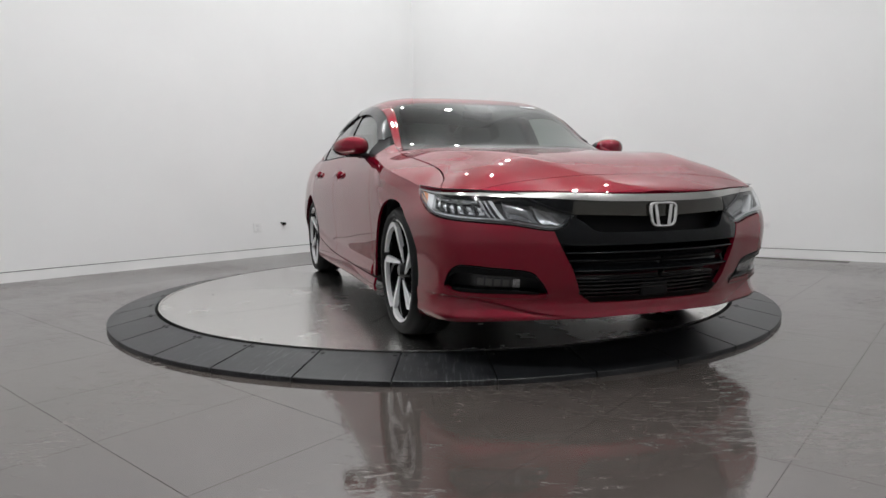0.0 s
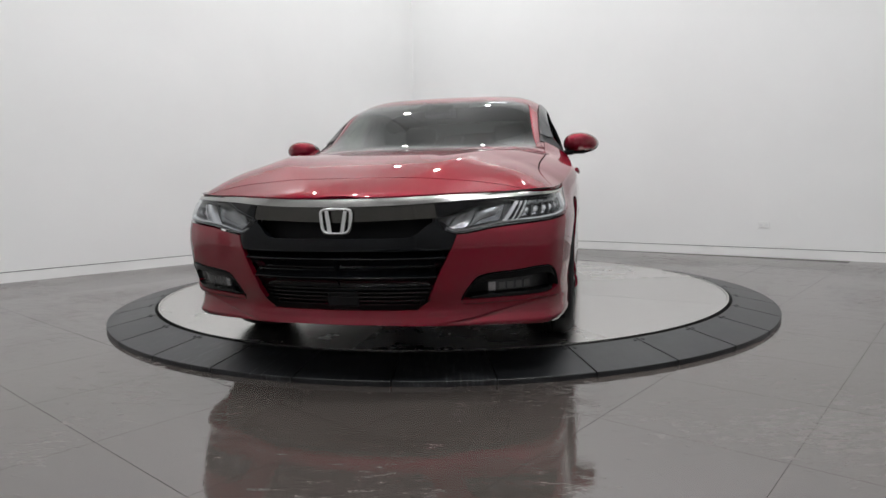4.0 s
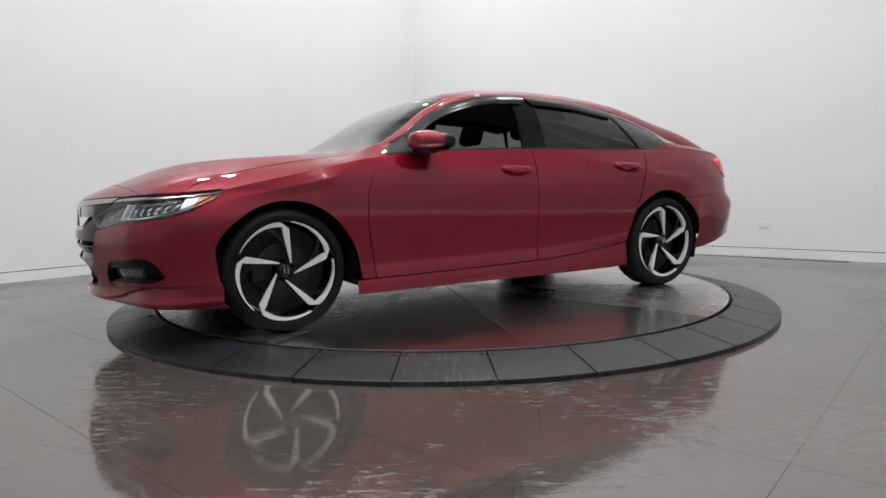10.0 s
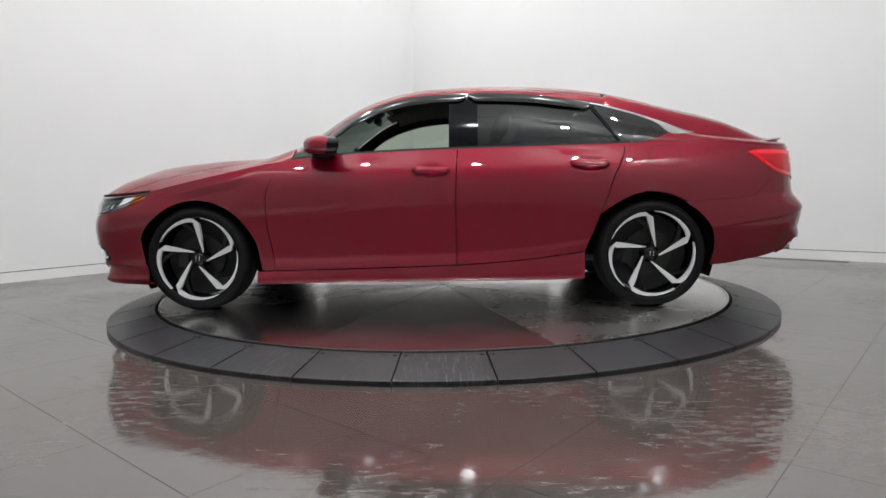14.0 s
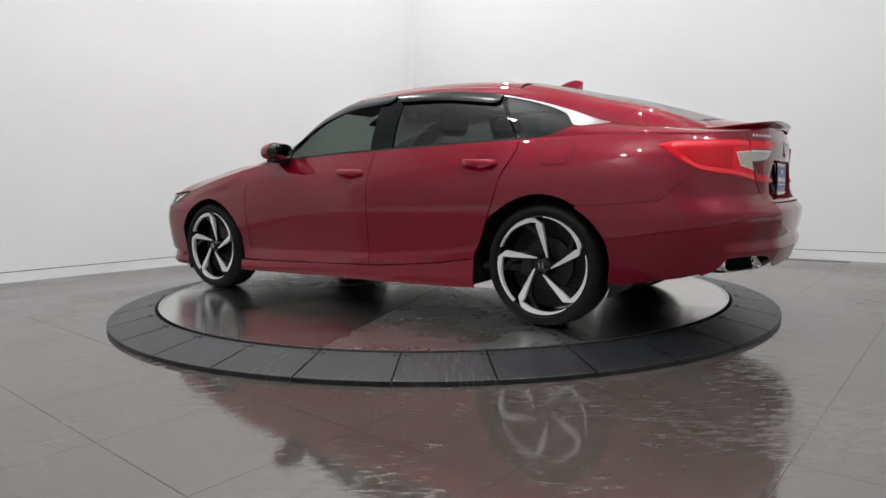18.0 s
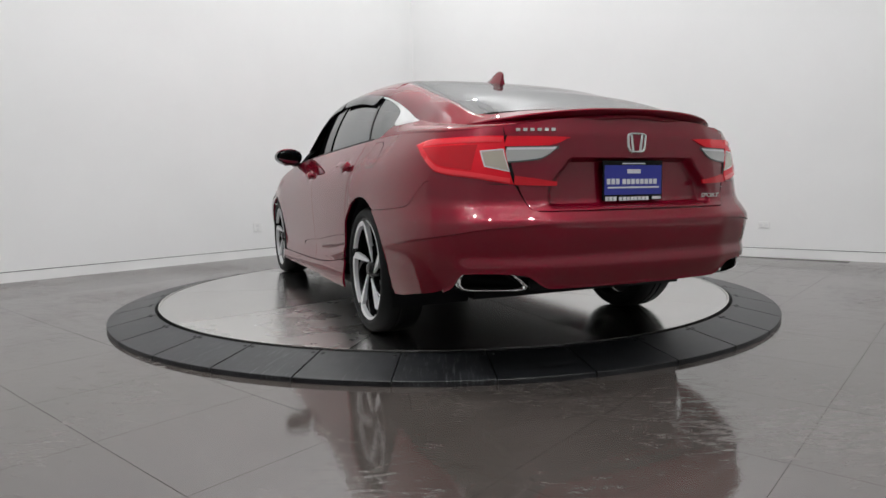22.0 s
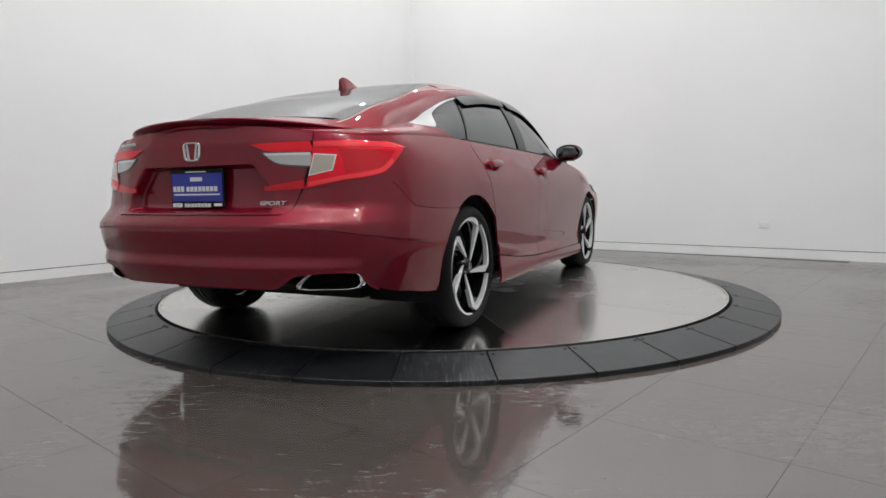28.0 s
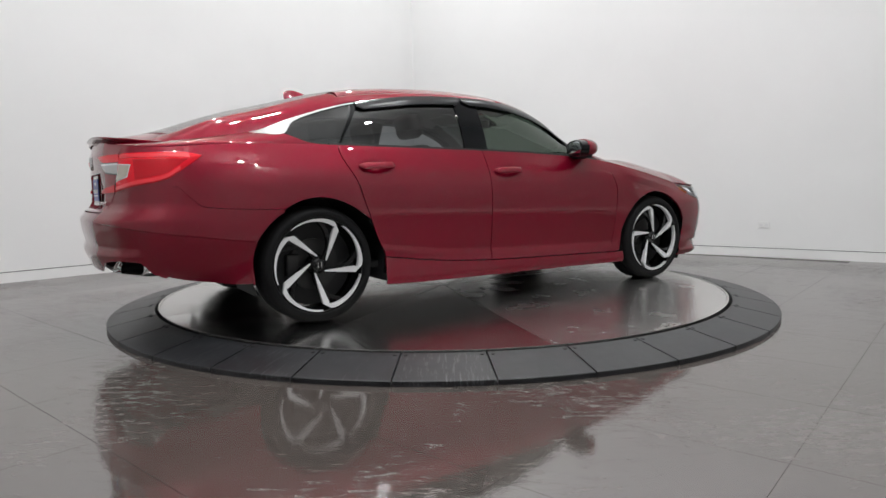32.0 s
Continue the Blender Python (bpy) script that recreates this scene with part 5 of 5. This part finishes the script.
# raised chrome marks on the trunk: plain bars for the model mark
for k in range(6):
    y = 0.588 - 0.030 * k
    p = skin(u_at_y(y, True), 0.976, 0.002)
    box_part("trunk_mark", (p.x - 0.003, p.y - 0.010, 0.969), (p.x + 0.006, p.y + 0.010, 0.982), chrome, car, 0.001, "plain chrome bar")
fc = bpy.data.curves.new("trim_word", "FONT")
fc.body, fc.size, fc.extrude, fc.align_x, fc.shear = "SPORT", 0.0235, 0.0015, "CENTER", 0.2
fc.offset = 0.0007
tmp = bpy.data.objects.new("trim_word", fc)
word_me = bpy.data.meshes.new_from_object(tmp)
bpy.data.objects.remove(tmp)
word_me.materials.append(chrome)
word = new("trim_word", word_me)
word.parent = car
p_ = skin(u_at_y(0.425, True), 0.695, 0.003)
word.matrix_basis = Matrix.Translation((p_.x - 0.001, -0.425, 0.690)) @ Matrix.Rotation(radians(-90 + 8), 4, "Z") @ Matrix.Rotation(radians(90), 4, "X") @ Matrix.Diagonal((1.75, 1, 1, 1))
word["label"] = "small chrome lettering"


# ---- spoiler, fin, exhausts ----
def spoiler(a, b):
    """A low lip that grows out of the deck and ends in a thin arched edge."""
    y = lerp(-0.655, 0.655, a)
    k = abs(y) / 0.655
    xr = -2.448 + 0.27 * k ** 3.2
    zr = 1.016 + 0.050 * (1 - k ** 2.2)
    if b <= 0.7:
        t = b / 0.7
        x = xr + 0.15 * (1 - t)
        base = top_at(x, y) - 0.002
        return Vector((x, y, max(base, lerp(base, zr, t ** 1.4))))
    t = (b - 0.7) / 0.3 * 3
    rows = ((0.0, 0.0), (-0.004, -0.005), (0.003, -0.011), (0.03, -0.02 - 0.014 * (1 - k)))
    m = min(int(t), 2)
    dx, dz = (lerp(rows[m][c], rows[m + 1][c], t - m) for c in (0, 1))
    return Vector((xr + dx, y, zr + dz))


def top_at(x, y):
    x = max(x, -2.446)
    yr, zr = RAIL(x)
    q = min(abs(y) / max(yr, 0.05), 1.0)
    return zr + (CROWN(x) - zr) * dome(x, q)


sheet("rear_spoiler", spoiler, 60, 20, paint, car, 1, 0, out=(0, 0, 1))
# the trunk lid's cut line from the lamp seam up to the rear window's corner
for sg in (1, -1):
    def cut(a, b):
        x = lerp(-2.325, -2.135, a)
        return flank(x + lerp(-0.003, 0.003, b), lerp(-0.02, 0.97, a ** 0.55), 0.0) + Vector((0, 0.0008, 0.0015))
    sheet("trunk_seam", cut, 20, 1, black_matt, car, sg, 0, out=(-0.3, 1, 1))
bm = bmesh.new()
rows = []
for i in range(13):
    t = i / 12
    h = 0.066 * ease(0.0, 0.85, t) ** 0.8 * (1 - 0.12 * ease(0.85, 1.0, t))
    x = -1.065 - 0.205 * t
    zb = CROWN(x) - 0.004
    wd = 0.004 + 0.022 * math.sin(math.pi * min(0.06 + t * 0.72, 0.78))
    lean = -0.012 * t
    rows.append([bm.verts.new((x + lean * zz, yy * wd, zb + zz * (h + 0.004))) for yy, zz in ((-1, 0), (-0.55, 0.35), (-0.28, 0.8), (0, 1.0), (0.28, 0.8), (0.55, 0.35), (1, 0))])
for a, b in zip(rows, rows[1:]):
    for k in range(6):
        bm.faces.new([a[k], a[k + 1], b[k + 1], b[k]])
bm.faces.new(rows[0])
bm.faces.new(rows[-1][::-1])
bmesh.ops.recalc_face_normals(bm, faces=bm.faces)
part("antenna_fin", bm, paint, car, "red shark fin antenna", True).data.set_sharp_from_angle(angle=radians(60))

for sg in (1, -1):
    ex = new("exhaust_tip")
    ex.parent = car
    # a dark surround set in the bumper, and in it a chrome trapezoid ring with a deep dark mouth
    shape = [(0.536, 0.372), (0.566, 0.400), (0.600, 0.411), (0.720, 0.413), (0.750, 0.405), (0.764, 0.384), (0.766, 0.356), (0.752, 0.338), (0.718, 0.331), (0.556, 0.331), (0.522, 0.336), (0.515, 0.350)]
    cy, cz = 0.642, 0.368

    def ring_at(grow, dx):
        row = []
        for y, z in shape:
            d = Vector((y - cy, z - cz))
            d = d * (1 + grow / d.length)
            yy = cy + d.x
            row.append(((-2.402 + 0.66 * max(0.0, yy - 0.50) ** 1.25 + dx), yy * sg, cz + d.y))
        return row

    def tube(name, rows, mat, label, cap=False):
        bm = bmesh.new()
        loops = [[bm.verts.new(p) for p in ring_at(*r)] for r in rows]
        n = len(shape)
        for a, b in zip(loops, loops[1:]):
            for k in range(n):
                bm.faces.new([a[k], a[(k + 1) % n], b[(k + 1) % n], b[k]])
        if cap:
            bm.faces.new(loops[-1])
        bmesh.ops.recalc_face_normals(bm, faces=bm.faces)
        for f in bm.faces:
            f.smooth = True
        return part(name, bm, mat, ex, label)
    tube("tip_surround", [(0.014, 0.17), (0.013, 0.022), (0.003, 0.026), (0.002, 0.10)], black_gloss, "gloss black exhaust surround")
    tube("tip_shell", [(0.001, 0.045), (0.003, -0.012), (-0.001, -0.019), (-0.009, -0.016), (-0.013, -0.004), (-0.0145, 0.014)], chrome, "polished chrome exhaust finisher")
    tube("tip_inside", [(-0.0140, 0.008), (-0.0155, 0.12)], black_matt, "", True)
bm = bmesh.new()
for sg in (1, -1):
    patch_grid(bm, lambda a, b: skin(lerp(u_at_y(0.50, True), 1.0, a), lerp(0.322, 0.360, b), -0.05), 20, 2, sg, 0.05, "acd", (-1, 1, 0))
bmesh.ops.remove_doubles(bm, verts=bm.verts, dist=0.0008)
part("rear_valance", bm, black_matt, car, "matt black lower valance")

# ---- cabin ----
def soft_box(name, lo, hi, mat, r, parent=None, m=None, label=""):
    bm = bmesh.new()
    add_box(bm, lo, hi, r, m)
    for f in bm.faces:
        f.smooth = True
    return part(name, bm, mat, parent or car, label)


for sg in (1, -1):
    seat = new("front_seat")
    seat.parent = car
    seat.location = (-0.10, 0.37 * sg, 0)
    soft_box("cushion", (-0.22, -0.25, 0.36), (0.30, 0.25, 0.52), cloth, 0.05, seat)
    soft_box("backrest", (-0.09, -0.24, 0), (0.06, 0.24, 0.62), cloth, 0.06, seat, Matrix.Translation((-0.22, 0, 0.46)) @ Matrix.Rotation(radians(-20), 4, "Y"))
    soft_box("headrest", (-0.055, -0.13, 0.66), (0.05, 0.13, 0.83), cloth, 0.045, seat, Matrix.Translation((-0.22, 0, 0.46)) @ Matrix.Rotation(radians(-16), 4, "Y"))
    soft_box("door_card", (-0.98, 0.80 * sg - 0.02, 0.32), (0.82, 0.80 * sg + 0.02, 0.93), cabin, 0.02)
bench = new("rear_bench")
bench.parent = car
soft_box("cushion", (-1.25, -0.66, 0.36), (-0.72, 0.66, 0.54), cloth, 0.05, bench)
soft_box("backrest", (-0.08, -0.66, 0), (0.07, 0.66, 0.60), cloth, 0.06, bench, Matrix.Translation((-1.22, 0, 0.48)) @ Matrix.Rotation(radians(-24), 4, "Y"))
for yy in (-0.4, 0.4):
    soft_box("headrest", (-0.05, yy - 0.12, 0.60), (0.05, yy + 0.12, 0.72), cloth, 0.04, bench, Matrix.Translation((-1.22, 0, 0.48)) @ Matrix.Rotation(radians(-24), 4, "Y"))
soft_box("parcel_shelf", (-1.98, -0.62, 0.97), (-1.42, 0.62, 0.99), cabin, 0.008)
soft_box("dashboard", (0.55, -0.70, 0.62), (0.98, 0.70, 0.93), cabin, 0.06)
soft_box("instrument_hood", (0.46, 0.20, 0.86), (0.70, 0.54, 0.965), cabin, 0.04)
soft_box("centre_screen", (0.50, -0.13, 0.86), (0.53, 0.13, 1.0), black_gloss, 0.01)
soft_box("centre_console", (-0.35, -0.12, 0.34), (0.70, 0.12, 0.62), cabin, 0.04)
soft_box("cabin_floor", (-1.3, -0.80, 0.28), (1.0, 0.80, 0.32), cabin, 0.01)
soft_box("firewall", (0.98, -0.78, 0.28), (1.02, 0.78, 0.90), cabin, 0.01)
bm = bmesh.new()
tm = Matrix.Translation((0.40, 0.37, 0.86)) @ Matrix.Rotation(radians(-65), 4, "Y")
grid = []
for i in range(32):
    a = 2 * math.pi * i / 32
    grid.append([bm.verts.new(tm @ Vector(((0.18 + 0.014 * math.cos(b * math.pi / 4)) * math.cos(a), (0.18 + 0.014 * math.cos(b * math.pi / 4)) * math.sin(a), 0.014 * math.sin(b * math.pi / 4)))) for b in range(8)])
for i in range(32):
    for j in range(8):
        bm.faces.new([grid[i][j], grid[(i + 1) % 32][j], grid[(i + 1) % 32][(j + 1) % 8], grid[i][(j + 1) % 8]])
add_box(bm, (-0.17, -0.02, -0.01), (0.17, 0.02, 0.01), 0.004, tm)
add_box(bm, (-0.06, -0.06, -0.03), (0.06, 0.06, 0.012), 0.01, tm)
bmesh.ops.recalc_face_normals(bm, faces=bm.faces)
part("steering_wheel", bm, cabin, car, "", True)


def liner(a, b):
    p = top(lerp(0.28, -1.16, a), lerp(-0.97, 0.97, b))
    return p - Vector((0, 0, 0.022))


sheet("headliner", liner, 16, 12, headliner, car, 1, 0, out=(0, 0, -1))
soft_box("rear_view_mirror", (0.36, -0.11, 1.225), (0.39, 0.11, 1.285), black_matt, 0.012)
soft_box("sensor_cover", (-0.07, -0.085, -0.012), (0.07, 0.085, 0.012), cabin, 0.008, None, Matrix.Translation((0.40, 0, 1.285)) @ Matrix.Rotation(radians(26), 4, "Y"), "dark sensor cover behind the windscreen")
for yy in (-0.36, 0.36):
    soft_box("sun_visor", (-0.08, -0.17, -0.008), (0.08, 0.17, 0.008), headliner, 0.006, None, Matrix.Translation((0.26, yy, 1.325)) @ Matrix.Rotation(radians(18), 4, "Y"), "folded grey sun visor")
# cowl between hood and windscreen
sheet("cowl", lambda a, b: bonnet(lerp(0.93, 1.06, a), lerp(-0.93, 0.93, b)) - Vector((0, 0, 0.012)), 4, 24, black_matt, car, 1, 0.01, out=(0, 0, 1))
# wipers resting along the cowl
for y0, y1 in ((0.62, 0.05), (-0.02, -0.52)):
    bm = bmesh.new()
    rows = []
    for i in range(13):
        t = i / 12
        y = lerp(y0, y1, t)
        yr = RAIL(0.93)[0]
        q = y / yr
        x = 0.975 + 0.065 * (1 - q * q) - 0.010 - 0.02 * t
        pz = top(x, q)
        rows.append([bm.verts.new(pz + Vector((dx + 0.012, 0, dz - 0.014))) for dx, dz in ((0.007, -0.004), (0.004, 0.007), (-0.004, 0.007), (-0.007, -0.002))])
    for a, b in zip(rows, rows[1:]):
        for k in range(4):
            bm.faces.new([a[k], a[(k + 1) % 4], b[(k + 1) % 4], b[k]])
    bm.faces.new(rows[0])
    bm.faces.new(rows[-1][::-1])
    bmesh.ops.recalc_face_normals(bm, faces=bm.faces)
    part("wiper_blade", bm, black_matt, car, "black wiper blade")
# white windscreen tag near the top edge
def tag_fn(a, b):
    x, q = lerp(0.385, 0.365, b), lerp(0.50, 0.68, a)
    return top(x, q) + Vector((0.002, 0, 0.002))


sheet("windscreen_tag", tag_fn, 4, 1, plate_white, car, 1, 0, out=(0.5, 0, 1), label="small white tag behind the glass")

# ---- small things on the walls and ceiling ----
def wall_spot(x, y):
    """The nearest place on the wall to (x, y), and the way that the wall faces."""
    pts = room_ring(0.0)
    best = None
    for i in range(len(pts)):
        a, b = pts[i], pts[(i + 1) % len(pts)]
        d = b - a
        t = min(max((Vector((x, y)) - a).dot(d) / d.length_squared, 0), 1)
        p = a + d * t
        if best is None or (p - Vector((x, y))).length < best[0]:
            best = ((p - Vector((x, y))).length, p, math.degrees(math.atan2(d.y, d.x)))
    return best[1], best[2]


def outlet(x, y, z, wide):
    p, ang = wall_spot(x, y)
    root = thing("wall_outlet", "white plastic wall socket plate low on the wall", "outlet", "wall outlets")
    root.matrix_basis = pose(p.x, p.y, z, 0, 0, ang)
    w, hh = (0.058, 0.036) if wide else (0.055, 0.055)
    for sy in (1,):
        box_part("plate", (-w, -0.004, -hh), (w, 0.008, hh), outlet_mat, root, 0.003)
        for k, zz in (((-0.026, 0.0), (0.026, 0.0)) if wide else ((0.0, -0.024), (0.0, 0.024))):
            box_part("socket", (k - 0.018, -0.002, zz - 0.016), (k + 0.018, 0.0105, zz + 0.016), outlet_grey, root, 0.003)
    return root


outlet(3.58, 2.106, 0.358, True)
outlet(-2.312, 3.066, 0.373, False)
p_, ang_ = wall_spot(-2.052, 3.351)
stub = thing("cable_stub", "short dark cable end poking out of the wall", "cable")
stub.matrix_basis = pose(p_.x, p_.y, 0.403, 0, 0, ang_)
bm = bmesh.new()
add_box(bm, (-0.022, -0.01, -0.02), (0.018, 0.03, 0.016), 0.008)
part("plug", bm, black_matt, stub)
bm = bmesh.new()
add_box(bm, (0.012, -0.01, 0.004), (0.05, 0.02, 0.02), 0.006)
part("lead", bm, black_matt, stub)

def shared_part(name, profile, mat, n=24):
    bm = bmesh.new()
    add_lathe(bm, profile, n)
    bmesh.ops.recalc_face_normals(bm, faces=bm.faces)
    me = bpy.data.meshes.new(name)
    for f in bm.faces:
        f.smooth = True
    bm.to_mesh(me)
    bm.free()
    me.materials.append(mat)
    return me


canopy_me = shared_part("canopy", [(0.0, 0.0), (0.07, 0.0), (0.07, -0.02), (0.05, -0.035), (0.0, -0.035)], lamp_ring_mat)
collar_me = shared_part("collar", [(0.0, 0.15), (0.05, 0.145), (0.06, 0.12), (0.0, 0.12)], lamp_ring_mat)
# invented fixtures that carry the added globe lights, all out of view
for lx, ly, lz, _ in ADDED_PENDANTS:
    dl = thing("added_pendant", "unseen round lamp on a stem, added to light ceiling and walls", "lamp", "ceiling lamps")
    dl.location = (lx, ly, ROOM_H - 0.001)
    for me_, dz in ((canopy_me, 0.0), (collar_me, lz - ROOM_H), (shared_part("stem", [(0.008, -0.03), (0.008, 0.13 + lz - ROOM_H)], lamp_ring_mat, 10), 0.0)):
        p_ob = new(me_.name.split(".")[0], me_)
        p_ob.parent = dl
        p_ob.location.z = dz
ring_me = shared_part("trim_ring", [(0.118, 0.0), (0.128, -0.012), (0.155, -0.014), (0.160, 0.0)], lamp_ring_mat, 32)
for lx, ly in DOWNLIGHTS:
    dl = thing("ceiling_downlight", "round recessed downlight in the ceiling", "light", "ceiling downlights")
    dl.location = (lx, ly, ROOM_H - 0.001)
    p_ob = new("trim_ring", ring_me)
    p_ob.parent = dl


# ---- floor tiles, 0.61 m square, laid along the walls ----
def tile_mesh():
    bm = bmesh.new()
    h = 0.3038
    top = [bm.verts.new((sx * h, sy * h, 0.0)) for sx, sy in ((-1, -1), (1, -1), (1, 1), (-1, 1))]
    low = [bm.verts.new((sx * h, sy * h, -0.003)) for sx, sy in ((-1, -1), (1, -1), (1, 1), (-1, 1))]
    bm.faces.new(top)
    for i in range(4):
        bm.faces.new([top[i], low[i], low[(i + 1) % 4], top[(i + 1) % 4]])
    return bm


def lay_tiles():
    ang = radians(-40.57)
    d = Vector((math.cos(ang), math.sin(ang)))
    n = Vector((-d.y, d.x))
    first = None
    outline = room_ring(0.1)
    for i in range(-18, 19):
        for j in range(-18, 19):
            c = d * (0.959 + 0.6096 * (i + 0.5)) + n * (-1.113 + 0.6096 * (j + 0.5))
            if not (-9.0 < c.y < 5.6 and abs(c.x) < 7.2) or c.length < 1.55:
                continue
            inside = False
            m = len(outline)
            for k in range(m):
                a, b = outline[k], outline[(k + 1) % m]
                if (a.y > c.y) != (b.y > c.y) and c.x < (b.x - a.x) * (c.y - a.y) / (b.y - a.y) + a.x:
                    inside = not inside
            near = min((Vector(p) - c).length for p in outline)
            if not inside and near > 0.45:
                continue
            if first is None:
                ob = first = part("floor_tile", tile_mesh(), tile_mat, floor)
                dull = first.data.copy()
                dull.materials[0] = tile_dull_mat
            else:
                border = c.dot(n) > 3.0 or c.dot(d) < -2.6
                ob = new("floor_tile", dull if border else first.data)
                ob.parent = floor
            ob.location = (c.x, c.y, 0.0)
            ob.rotation_euler.z = ang + random.choice((0, 1, 2, 3)) * math.pi / 2


lay_tiles()


# ---- the turn of the table and the car on it ----
def motions():
    rows_car, rows_disc = [], []
    for k in range(33):
        deg = -70.50 - 8.0317 * k
        turn = Matrix.Rotation(radians(deg), 4, "Z")
        rows_car.append((float(k), turn @ pose(0.090, 0.106, DISC_Z)))
        rows_disc.append((float(k), turn))
    walk(car, rows_car)
    walk(turntable, rows_disc)


motions()
